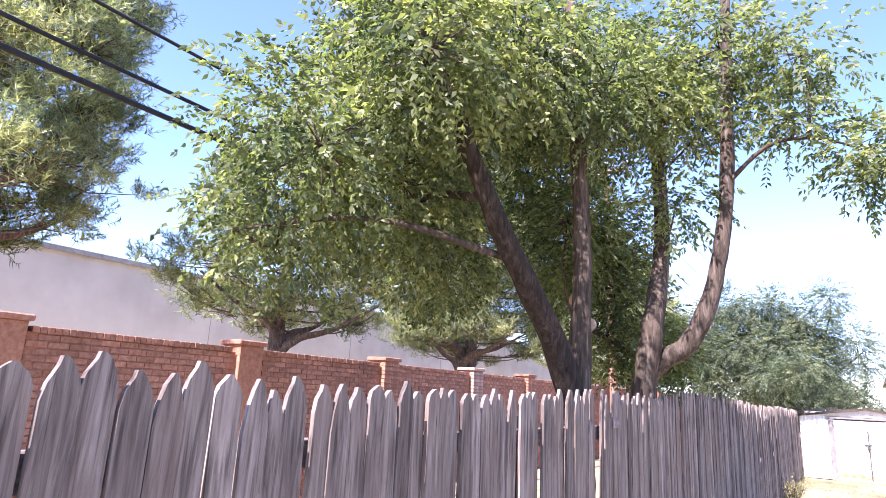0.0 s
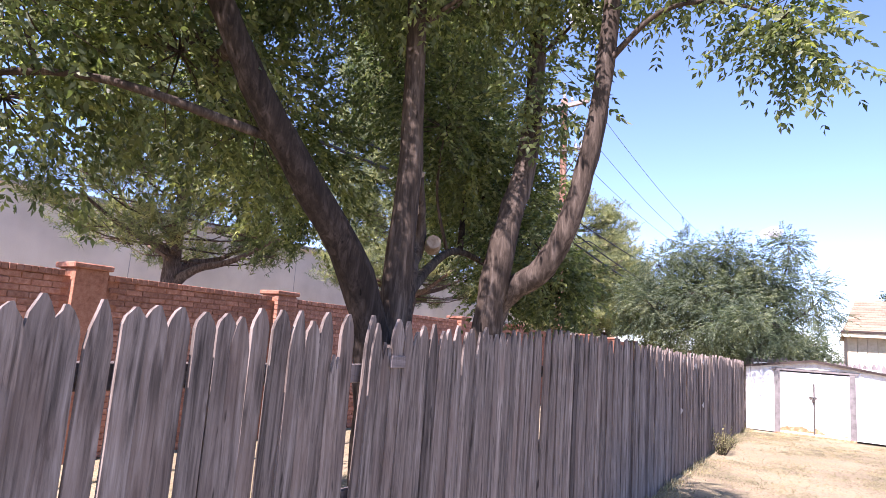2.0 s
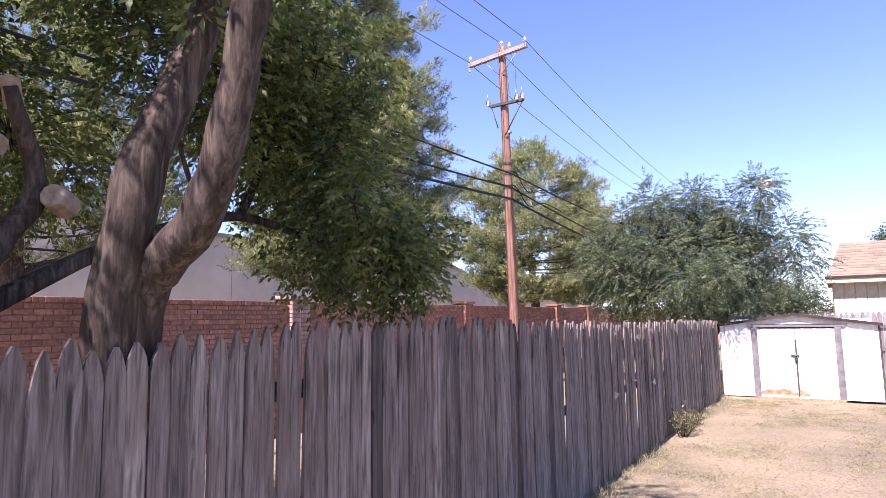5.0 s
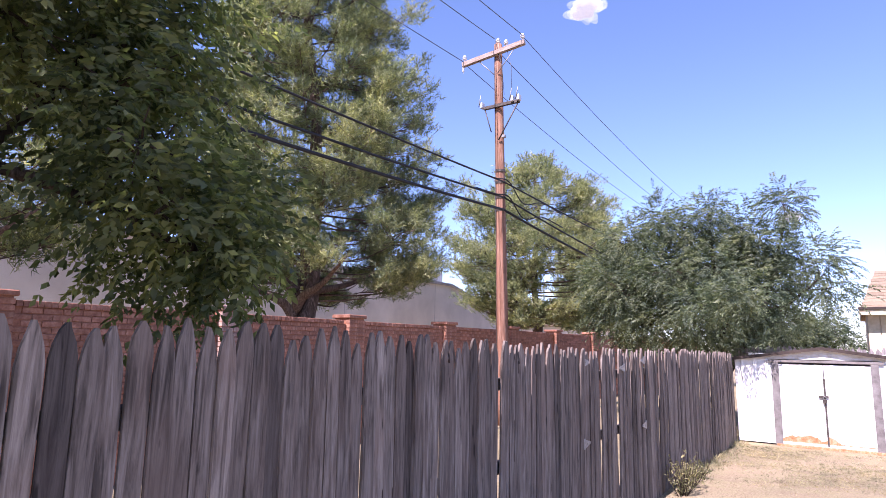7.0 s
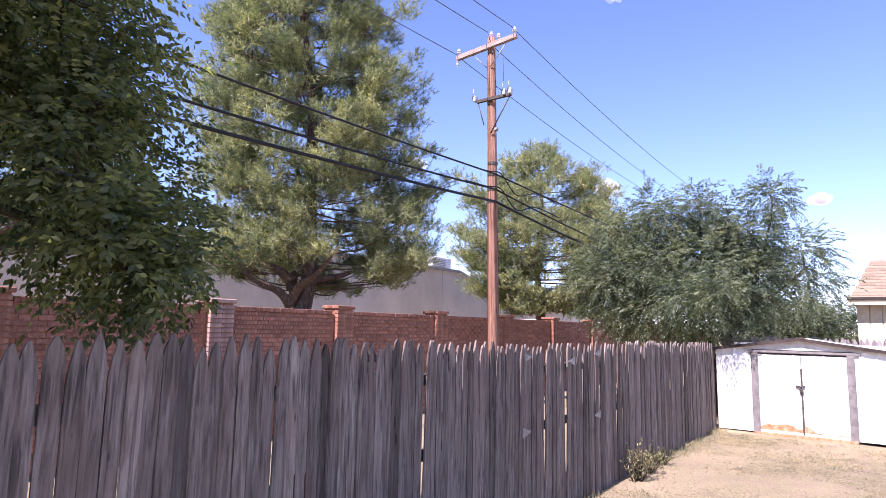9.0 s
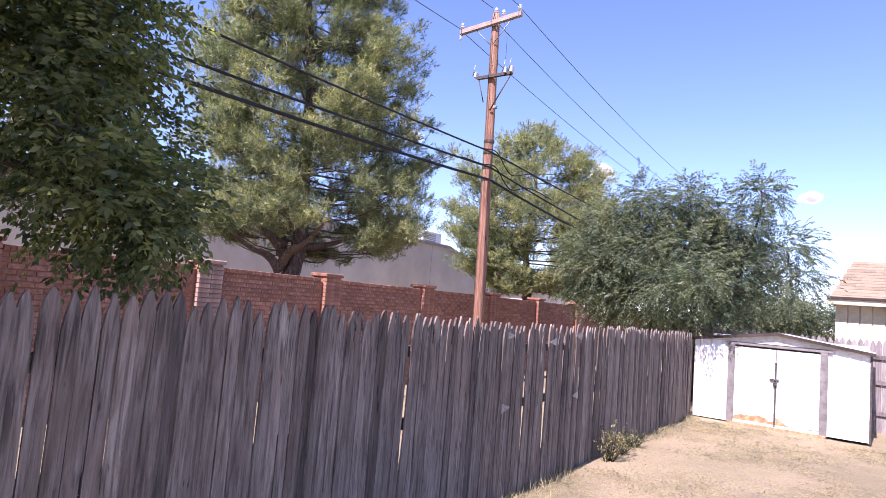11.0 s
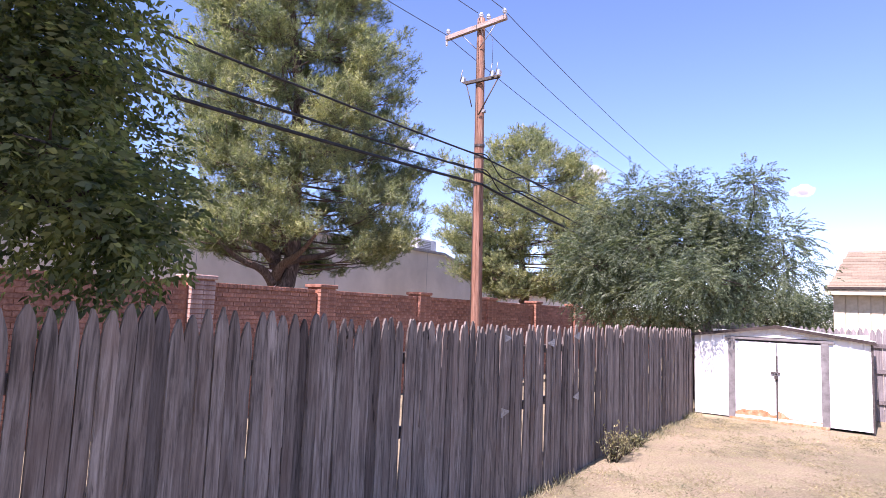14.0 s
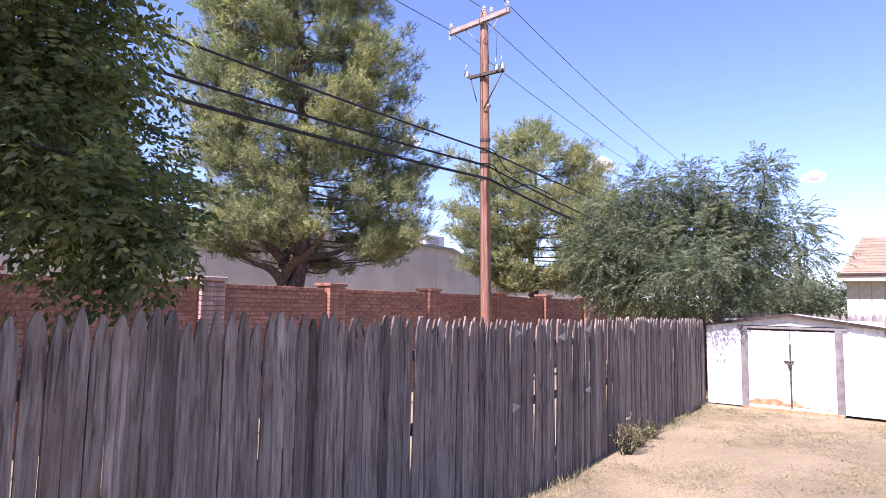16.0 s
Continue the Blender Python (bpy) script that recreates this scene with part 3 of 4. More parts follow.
# ---- neighbour's cream outbuilding ----
def build_house():
    hx, hy, eave = 2.27, 20.95, 2.66
    house = holder("neighbour_house", hx + 3, hy, 0, label="cream board-sided house with tan shingle roof", category="house")
    x1, deep, ridge = hx + 6.5, 5.0, 3.8
    part("wall", box(hx, x1, hy + 0.03, hy + deep, 0, eave, 0), CREAM, house)
    bw = 0.24
    board = mesh_of("siding_board", *board_data(bw - 0.012, eave - 0.2), CREAM)
    x = hx + 0.001
    while x + bw < x1:
        put("siding_board", board, house, (x, hy, 0.1))
        x += bw
    part("fascia", box(hx - 0.15, x1 + 0.15, hy - 0.33, hy - 0.29, eave - 0.13, eave - 0.005, 0.004), CREAM, house, "cream fascia board")
    part("drip_edge", box(hx - 0.16, x1 + 0.16, hy - 0.37, hy - 0.33, eave - 0.01, eave + 0.05, 0.004), BROWN_TRIM, house, "dark brown roof edge")
    part("soffit", box(hx - 0.12, x1 + 0.12, hy - 0.29, hy + 0.02, eave - 0.03, eave - 0.008, 0), CREAM, house)
    ry = hy + deep / 2
    slope = (ridge - eave) / (ry - hy + 0.35)
    rv = [(hx - 0.12, hy - 0.33, eave), (x1 + 0.12, hy - 0.33, eave), (x1 + 0.12, ry, ridge), (hx + 0.28, ry, ridge),
          (hx - 0.12, hy + deep + 0.33, eave), (x1 + 0.12, hy + deep + 0.33, eave)]
    rv += [(a, b, c - 0.05) for a, b, c in rv]
    put("roof", mesh_of("roof", rv, [(0, 1, 2, 3), (3, 2, 5, 4), (0, 3, 4), (6, 9, 8, 7), (9, 10, 11, 8), (6, 10, 9), (0, 6, 7, 1), (4, 5, 11, 10), (0, 4, 10, 6), (1, 7, 8, 2), (2, 8, 11, 5)], SHINGLE), house)
    rng = random.Random(3)
    rows = 13
    run = math.hypot(ry - hy + 0.33, ridge - eave)
    tilt = math.degrees(math.atan(slope))
    meshes = [shingle_mesh(w, run / rows * 1.25) for w in (0.28, 0.33, 0.4)]
    for r in range(rows):
        s = r / rows
        x = hx - 0.12 + 0.4 * s + rng.random() * 0.05
        while x < hx + 4.2:
            k = rng.randrange(3)
            put("shingle", meshes[k], house, pose(x, hy - 0.34 + (ry - hy + 0.34) * s, eave + (ridge - eave) * s + 0.004, tilt - 1.2, 0, 0))
            x += (0.28, 0.33, 0.4)[k] + 0.004


def board_data(w, h):
    v = [(0.006, 0.0, 0), (w - 0.006, 0.0, 0), (w, 0.01, 0), (w, 0.028, 0), (0, 0.028, 0), (0, 0.01, 0)]
    v += [(a, b, h) for a, b, c in v]
    f = [(i, (i + 1) % 6, (i + 1) % 6 + 6, i + 6) for i in range(6)] + [(5, 4, 3, 2, 1, 0), (6, 7, 8, 9, 10, 11)]
    return v, f


def shingle_mesh(w, d):
    v = [(0, 0, 0), (w, 0, 0), (w, d, 0), (0, d, 0), (0, 0, 0.012), (w, 0, 0.012), (w, d, 0.004), (0, d, 0.004)]
    return mesh_of("shingle", v, [(3, 2, 1, 0), (4, 5, 6, 7), (0, 1, 5, 4), (1, 2, 6, 5), (2, 3, 7, 6), (3, 0, 4, 7)], SHINGLE)


build_house()


# ---- utility pole and wires ----
POLE = (-4.74, 16.2)


ARM_TILT = 0.085


def insulator(x, y, z, parent, scale=1.0, tilt=0):
    prof = [(0.012, 0), (0.012, 0.05), (0.04, 0.055), (0.048, 0.07), (0.03, 0.085), (0.045, 0.09), (0.05, 0.105), (0.028, 0.12), (0.036, 0.13), (0.03, 0.15), (0.01, 0.158)]
    v, f = [], []
    k = 10
    for r, z0 in prof:
        for i in range(k):
            a = 2 * math.pi * i / k
            v.append((x + r * scale * math.cos(a), y + r * scale * math.sin(a), z + z0 * scale))
    for j in range(len(prof) - 1):
        for i in range(k):
            f.append((j * k + i, j * k + (i + 1) % k, (j + 1) * k + (i + 1) % k, (j + 1) * k + i))
    f.append(tuple(range(len(v) - k, len(v))))
    return put("insulator", mesh_of("insulator", v, f, PORCELAIN, True), parent, None, "grey porcelain insulator")


def rod(name, points, r, mat, parent, sides=6, label=""):
    v, f = tube_data(points, [r] * len(points), sides)
    return put(name, mesh_of(name, v, f, mat, True), parent, None, label)


def build_pole():
    px, py = POLE
    pole = holder("utility_pole", px, py, 0, label="reddish brown wooden utility pole with crossarm and insulators", category="utility pole")
    limb("pole", [(px + 0.17, py, -0.05), (px + 0.12, py, 3), (px + 0.06, py, 6), (px, py, 9.0)], 0.14, 0.095, POLE_WOOD, pole, 14, 5, wobble=0.03)
    az = 8.72
    beam = box(px - 0.93, px + 0.8, py - 0.2, py - 0.1, az - 0.06, az + 0.06, 0.008)
    bmesh.ops.rotate(beam, cent=(px, py, az), matrix=Matrix.Rotation(-ARM_TILT, 3, "Y"), verts=beam.verts)
    arm = part("crossarm", beam, ARM_WOOD, pole, "weathered wooden crossarm")
    for dx in (-0.87, 0.30, 0.74):
        insulator(px + dx, py - 0.15, az + 0.058 + dx * ARM_TILT, arm, 1.15)
    insulator(px, py, 8.98, pole, 1.2)
    for s in (-1, 1):
        rod("brace", [(px + s * 0.5, py - 0.15, az - 0.05), (px + s * 0.05, py - 0.12, az - 0.52)], 0.012, STEEL, arm)
    # dead-end strings hanging from the arm's end
    for i in range(3):
        insulator(px - 0.91, py - 0.15, az - 0.16 - 0.07 * i, arm, 0.7)
    rod("hanger", [(px - 0.91, py - 0.15, az - 0.05), (px - 0.91, py - 0.15, az - 0.3)], 0.008, STEEL, arm)
    bz = 7.36
    low = part("lower_arm", box(px - 0.3, px + 0.66, py - 0.19, py - 0.12, bz - 0.04, bz + 0.04, 0.006), DARK_STEEL, pole, "dark steel equipment arm")
    for dx in (-0.33, 0.5, 0.66):
        cut = part("fuse_cutout", box(px + dx - 0.035, px + dx + 0.035, py - 0.25, py - 0.12, bz + 0.0, bz + 0.14, 0.01), PORCELAIN, low, "pale porcelain fuse cutout")
        rod("fuse_tube", [(px + dx - 0.05, py - 0.26, bz + 0.02), (px + dx + 0.02, py - 0.28, bz + 0.3)], 0.012, STEEL, cut)
    rod("brace", [(px + 0.62, py - 0.15, bz - 0.03), (px + 0.1, py - 0.14, bz - 0.85)], 0.018, DARK_STEEL, low)
    rod("brace", [(px - 0.27, py - 0.15, bz - 0.03), (px - 0.1, py - 0.14, bz - 0.62)], 0.014, DARK_STEEL, low)
    for a, b in (((0.3, az + 0.1), (0.5, bz + 0.28)), ((0.0, 9.05), (0.3, bz + 0.2))):
        rod("jumper", [(px + a[0], py - 0.15, a[1]), (px + (a[0] + b[0]) / 2 + 0.06, py - 0.18, (a[1] + b[1]) / 2), (px + b[0], py - 0.24, b[1])], 0.006, WIRE, pole)
    for z in (5.5, 5.13, 4.83, 5.78):
        v, f = tube_data([(px + 0.07, py, z - 0.03), (px + 0.07, py, z + 0.03)], [0.128, 0.128], 14)
        put("band", mesh_of("band", v, f, DARK_STEEL), pole, None, "dark steel band")
    part("bracket", box(px + 0.12, px + 0.22, py - 0.06, py + 0.02, 6.58, 6.66, 0.01), STEEL, pole)
    rod("ground_wire", [(px + 0.08, py - 0.15, 0.1), (px + 0.04, py - 0.14, 4), (px - 0.04, py - 0.11, 8.4)], 0.007, WIRE, pole)


build_pole()


def sagging(a, b, sag, steps=26):
    a, b = Vector(a), Vector(b)
    return [a.lerp(b, i / steps) - Vector((0, 0, 4 * sag * (i / steps) * (1 - i / steps))) for i in range(steps + 1)]


def line_thing(name, points, r, mat, label):
    v, f = tube_data(points, [r] * len(points), 6)
    ob = put(name, mesh_of(name, v, f, mat, True))
    return tagged(ob, label, "wire", "wires on the utility pole")


def build_wires():
    px, py = POLE
    back, ahead = -14.0, 46.0
    for dx, z, low, near, far in ((-0.87, 8.7, 8.66, 0.5, 0.6), (-0.02, 9.1, 8.86, 0.6, 0.78), (0.74, 8.98, 8.95, 0.5, 0.64)):
        line_thing("power_line", sagging((px + dx, py - 0.15, z), (px + dx, back, z), near, 40), 0.009, WIRE, "thin dark overhead power line running to the pole")
        line_thing("power_line", sagging((px + dx, py - 0.1, low), (px + dx, ahead, low), far, 40), 0.009, WIRE, "thin dark overhead power line running to the pole")
    for z, zb, near, far, r in ((5.5, 5.75, 0.37, 0.22, 0.02), (5.13, 5.25, 0.51, 0.64, 0.022), (4.83, 4.95, 0.5, 0.66, 0.03)):
        dx = 0.19
        line_thing("telephone_cable", sagging((px + dx, py - 0.05, z), (px + dx, back, zb), near, 40), r, RUBBER, "thick black telephone cable sagging along the alley")
        line_thing("telephone_cable", sagging((px + dx, py - 0.05, z), (px + dx, ahead, z), far, 40), r, RUBBER, "thick black telephone cable sagging along the alley")


build_wires()
for z, r in ((5.5, 0.014), (5.13, 0.016)):
    bx, by = POLE[0] + 0.19, POLE[1]
    pts = smooth_line([(bx, by - 1.3, z - 0.05), (bx + 0.03, by - 0.5, z - 0.02), (bx + 0.06, by + 0.1, z + 0.03), (bx + 0.04, by + 0.9, z - 0.34), (bx + 0.02, by + 2.0, z - 0.1), (bx, by + 3.4, z - 0.14)], 6)
    line_thing("cable_loop", pts, r, RUBBER, "black cable drip loop hanging beside the pole")


# ---- brick wall across the alley ----
WALL_X, WALL_TOP = -5.34, 2.11
PIERS = [-5.2, -2.3, 0.6, 3.5, 6.5, 9.45, 12.04, 15.08, 18.1, 20.9, 23.9, 26.9, 29.9, 32.9]


def brick_mesh(name, l, w, h, mat):
    bm = box(0, w, 0, l, 0, h, 0.004)
    me = bpy.data.meshes.new(name)
    bm.to_mesh(me)
    bm.free()
    me.materials.append(mat)
    return me


def build_brick_wall():
    wall = holder("wall_brick", WALL_X, 15, 0, label="red brick garden wall with capped brick piers", category="wall", kind="structure")
    part("wall_core", box(WALL_X - 0.19, WALL_X - 0.012, -9, 40, -0.1, WALL_TOP - 0.07, 0), MORTAR, wall)
    whole = brick_mesh("brick", 0.2, 0.09, 0.06, BRICK)
    pale = brick_mesh("brick", 0.2, 0.09, 0.06, BRICK_PALE)
    cap = brick_mesh("cap_brick", 0.066, 0.235, 0.065, BRICK)
    rng = random.Random(4)
    rest_v, rest_f = [], []
    tv = [tuple(v.co) for v in whole.vertices]
    tf = [tuple(p.vertices) for p in whole.polygons]
    cv = [tuple(v.co) for v in cap.vertices]
    cf = [tuple(p.vertices) for p in cap.polygons]

    def lay(mesh, vs, fs, x, y, z, single):
        if single:
            put(mesh.name.split(".")[0], mesh, wall, (x, y, z))
        else:
            o = len(rest_v)
            rest_v.extend((a + x, b + y, c + z) for a, b, c in vs)
            rest_f.extend(tuple(i + o for i in q) for q in fs)

    courses = int((WALL_TOP - 0.07) / 0.07)
    for c in range(courses):
        z = c * 0.07 + 0.005
        y = -6 + (0.105 if c % 2 else 0)
        while y < 36:
            if not any(p - 0.36 < y < p + 0.17 for p in PIERS):
                lay(whole, tv, tf, WALL_X - 0.09 + rng.uniform(-0.003, 0.003), y, z, c >= courses - 6 and 7.6 < y < 18.4 and c < courses)
            y += 0.21
    y = -6
    z = courses * 0.07 + 0.005
    while y < 36:
        if not any(p - 0.26 < y < p + 0.2 for p in PIERS):
            lay(cap, cv, cf, WALL_X - 0.215 + rng.uniform(-0.003, 0.003), y, z, False)
        y += 0.07
    put("brick_courses", mesh_of("brick_courses", rest_v, rest_f, BRICK_STUFF), wall, None, "red brick courses with recessed joints", "stuff")
    for i, p in enumerate(PIERS):
        worn = i == 5
        mat = BRICK_PALE if worn else BRICK
        pier = part("pier", box(WALL_X - 0.27, WALL_X + 0.08, p - 0.19, p + 0.19, -0.1, 2.135, 0.006), MORTAR, wall, "pale worn brick pier" if worn else "red brick pier")
        part("pier_cap", box(WALL_X - 0.31, WALL_X + 0.115, p - 0.23, p + 0.23, 2.135, 2.2, 0.012), mat, pier, "flat brick pier cap")
        if 5 < p < 25:
            for c in range(19, 30):
                zz = c * 0.0705 + 0.006
                for k in range(2):
                    put("brick", pale if worn else whole, pier, (WALL_X + 0.0, p - 0.2 + k * 0.205, zz))


build_brick_wall()


# ---- long low building behind the wall ----
def build_building():
    bx, top = -14.0, 4.58
    hall = holder("long_building", bx - 8, 12, 0, label="long low pale stucco building with flat roof", category="building")
    edge = [(-22, top), (28.3, top), (33.6, 3.35)]
    for name, lift, x0, x1, mat, tag in (("wall", -0.1, bx - 16, bx, STUCCO, ""), ("parapet_cap", 0.02, bx - 16.1, bx + 0.1, PARAPET, "grey roof edge")):
        low = [(y, -0.1 if name == "wall" else z - 0.1) for y, z in edge]
        ring = [(y, z + lift) for y, z in edge] + low[::-1]
        k = len(ring)
        vs = [(x, y, z) for x in (x0, x1) for y, z in ring]
        fs = [(i, (i + 1) % k, (i + 1) % k + k, i + k) for i in range(k)]
        fs += [q for o in (0, k) for q in ((o, o + 1, o + 4, o + 5), (o + 1, o + 2, o + 3, o + 4))]
        bm = bmesh.new()
        made = [bm.verts.new(v) for v in vs]
        for q in fs:
            bm.faces.new([made[i] for i in q])
        bmesh.ops.recalc_face_normals(bm, faces=bm.faces)
        part(name, bm, mat, hall, tag)
    for y in range(-21, 28, 6):
        part("control_joint", box(bx, bx + 0.004, y, y + 0.02, 0, top - 0.12, 0), PARAPET, hall)
    unit_x, unit_y = bx - 1.6, 28.3
    ac = holder("rooftop_cooler", unit_x, unit_y, top - 0.09, label="off-white boxy rooftop air conditioner", category="air conditioner")
    part("casing", box(unit_x - 0.6, unit_x + 0.6, unit_y - 0.8, unit_y + 0.8, top - 0.04, top + 0.72, 0.03), AC_PAINT, ac)
    for k in range(6):
        part("louvre", box(unit_x + 0.6, unit_x + 0.615, unit_y - 0.65, unit_y + 0.3, top + 0.12 + k * 0.085, top + 0.17 + k * 0.085, 0.004), STEEL, ac)
    part("curb", box(unit_x - 0.65, unit_x + 0.65, unit_y - 0.85, unit_y + 0.85, top - 0.3, top - 0.04, 0.01), STEEL, ac)
    for i, y in enumerate((39, 47)):
        low = holder("low_house", -16, y, 0, label="low far house with pale wall and brown roof", category="house")
        part("wall", box(-20, -13, y - 2.8, y + 2.8, -0.1, 2.9, 0), STUCCO, low)
        rv = [(-20.4, y - 3.2, 2.9), (-12.6, y - 3.2, 2.9), (-12.6, y + 3.2, 2.9), (-20.4, y + 3.2, 2.9), (-16.5, y - 3.2, 4.1), (-16.5, y + 3.2, 4.1)]
        put("roof", mesh_of("roof", rv, [(0, 1, 4), (1, 2, 5, 4), (2, 3, 5), (3, 0, 4, 5), (3, 2, 1, 0)], SHINGLE), low)


build_building()


# ---- trees ----
def tufted(name, base, way, rng, mat, per=18, length=0.22, needle=0.115, width=0.014):
    """Finger-like shoots, each an axis thickly set with short needles that point forwards and out."""
    n = len(base)
    size = rng.uniform(0.65, 1.2, n)
    k = n * per
    u = np.tile((np.arange(per) + 0.5) / per, n)[:, None]
    size = np.repeat(size, per)[:, None]
    axis = np.repeat(way, per, 0)
    B = np.repeat(base, per, 0) + axis * length * size * u
    W = unit(axis * (0.3 + 0.6 * u) + unit(rng.normal(size=(k, 3))) * 0.9)
    L = needle * rng.uniform(0.75, 1.25, k)[:, None] * (1.1 - 0.35 * u)
    side = unit(np.cross(W, rng.normal(size=(k, 3))))
    verts = np.stack([B - side * width / 2, B + side * width / 2, B + W * L], 1).reshape(-1, 3)
    return quick_mesh(name, verts, 3, mat)


def pine(x, y, girth, crown, seed, olive=False, label="", thick=0.31, pads=11.0, per=18, width=0.014, fork=2.6, shoots=20, bare=0.45):
    """A pine: forked trunk, rising limbs, and pads of needle shoots. crown: rows of height, reach and how far the crown's middle stands off the trunk in y."""
    rng = np.random.default_rng(seed)
    tree = holder("pine_tree", x, y, 0, label=label, category="tree", group="pines behind the brick wall")
    zs, rs, ys = zip(*crown)
    first, height = zs[0], zs[-1]
    mids = [(x + 0.12 * math.sin(z * 1.3 + seed), y + 0.6 * float(np.interp(z, zs, ys)), z) for z in np.linspace(fork, height * 0.97, 6)]
    limb("trunk", [(x, y, -0.05), (x + 0.03, y - 0.03, fork * 0.55)] + mids, girth, 0.03, PINE_BARK, tree, 11, 5, seed=seed, power=0.7)
    for k in range(5):
        a = k * 1.3 + seed
        z = fork - 0.35 + 0.13 * k
        r = float(np.interp(first + 1.0, zs, rs)) * rng.uniform(0.6, 0.85)
        limb("low_limb", [(x, y, z), (x + 0.2 * r * math.cos(a), y + 0.2 * r * math.sin(a), z + 0.3), (x + 0.55 * r * math.cos(a), y + 0.55 * r * math.sin(a), z + 0.5), (x + r * math.cos(a), y + r * math.sin(a), z + 1.0)],
             girth * 0.42, 0.02, PINE_BARK, tree, 8, 4, seed=seed + k)
    base, way, lines = [], [], []
    z, turn = first, 0.0
    while z < height:
        reach = max(0.25, float(np.interp(z, zs, rs))) * rng.uniform(0.76, 1.02)
        turn += 2.4 + rng.uniform(-0.5, 0.5)
        a = turn
        z += 0.062 + 0.025 * rng.random()
        out = np.array([math.cos(a), math.sin(a), 0])
        off = float(np.interp(z, zs, ys))
        start = np.array([x, y + off * 0.6, max(z - 0.22 * reach, fork)])
        tip = np.array([x, y + off, z]) + out * reach
        mid = start * 0.45 + tip * 0.55 + np.array([0, 0, -0.1 * reach])
        pts = smooth_line([start, mid, tip], 3)
        r = 0.009 + 0.007 * reach
        v, f = tube_data(pts, [r * (1 - 0.8 * k / (len(pts) - 1)) for k in range(len(pts))], 5)
        put("branch", mesh_of("branch", v, f, PINE_BARK, True), tree)
        for k in range(max(3, int(reach * pads * 0.55))):
            inner = bare if z < first + 1.1 else 0.42
            q = inner + (1.02 - inner) * rng.random() ** 0.7
            spot = start * (1 - q) ** 2 + mid * 2 * q * (1 - q) + tip * q * q if q < 1 else tip + (tip - mid) * (q - 1)
            across = np.array([-out[1], out[0], 0]) * rng.normal() * 0.3 * reach * q
            spot = spot + across + np.array([0, 0, rng.uniform(-0.16, 0.2)])
            root = start * (1 - q * 0.8) + tip * q * 0.8 + np.array([0, 0, -0.08])
            lines.append(([Vector(root), Vector((root + spot) / 2 + rng.normal(size=3) * 0.05), Vector(spot)], [0.012, 0.009, 0.005]))
            size = thick * rng.uniform(0.7, 1.25)
            offs = unit(rng.normal(size=(shoots, 3))) * (rng.random(shoots)[:, None] ** 0.5) * size * np.array([1, 1, 0.55])
            base.append(spot + offs)
            way.append(unit(offs / size * 0.75 + out * 0.4 + np.array([0, 0, 0.75]) + rng.normal(size=(shoots, 3)) * 0.28))
    put("twig_tangle", tubes_mesh("twig_tangle", lines, PINE_BARK, 4), tree, None, "", "stuff")
    B, W = np.concatenate(base), np.concatenate(way)
    put("crown", tufted("crown", B, W, rng, NEEDLE_OLIVE if olive else NEEDLE, per, width=width), tree, None, "olive green needle shoots" if olive else "grey green needle shoots", "stuff")
    return tree


pine(-7.95, 13.0, 0.3, [(2.85, 2.1, 0.6), (3.5, 2.9, 0.9), (5.0, 2.9, 0.85), (6.5, 2.65, 0.5), (9.0, 2.1, 0.0), (11.5, 1.3, -0.2), (13.6, 0.3, -0.2)], 11, label="tall bushy pine tree with a thick forked trunk", bare=0.6)
pine(-7.95, 24.9, 0.24, [(2.5, 2.0, 0.4), (3.4, 3.3, 0.4), (5.4, 3.5, 0.2), (7.0, 2.7, 0.3), (8.2, 1.4, 0.3), (8.9, 0.35, 0.3)], 12, True, "rounded olive green pine tree beyond the pole", width=0.02, per=14, pads=10, thick=0.36)
pine(-7.95, 6.3, 0.24, [(2.9, 1.8, 0.0), (3.6, 2.5, 0.1), (4.8, 2.3, 0.1), (6.0, 1.5, 0.1), (7.0, 0.4, 0.0)], 13, True, "olive pine tree with a crooked forked trunk", pads=8, per=14, width=0.016)
pine(-7.6, 0.7, 0.26, [(3.2, 1.1, 0.0), (4.0, 1.75, 0.0), (6.5, 1.75, 0.0), (9.0, 1.3, 0.0), (11.0, 0.3, 0.0)], 14, label="dark green pine tree rising above the brick wall", pads=11, per=14, width=0.016, fork=3.3)
pine(-8.0, 31.8, 0.22, [(2.5, 1.5, 0.0), (3.4, 2.4, 0.0), (5.4, 2.2, 0.0), (7.2, 0.4, 0.0)], 15, True, "olive green pine tree behind the brick wall", pads=10, per=10, width=0.026)


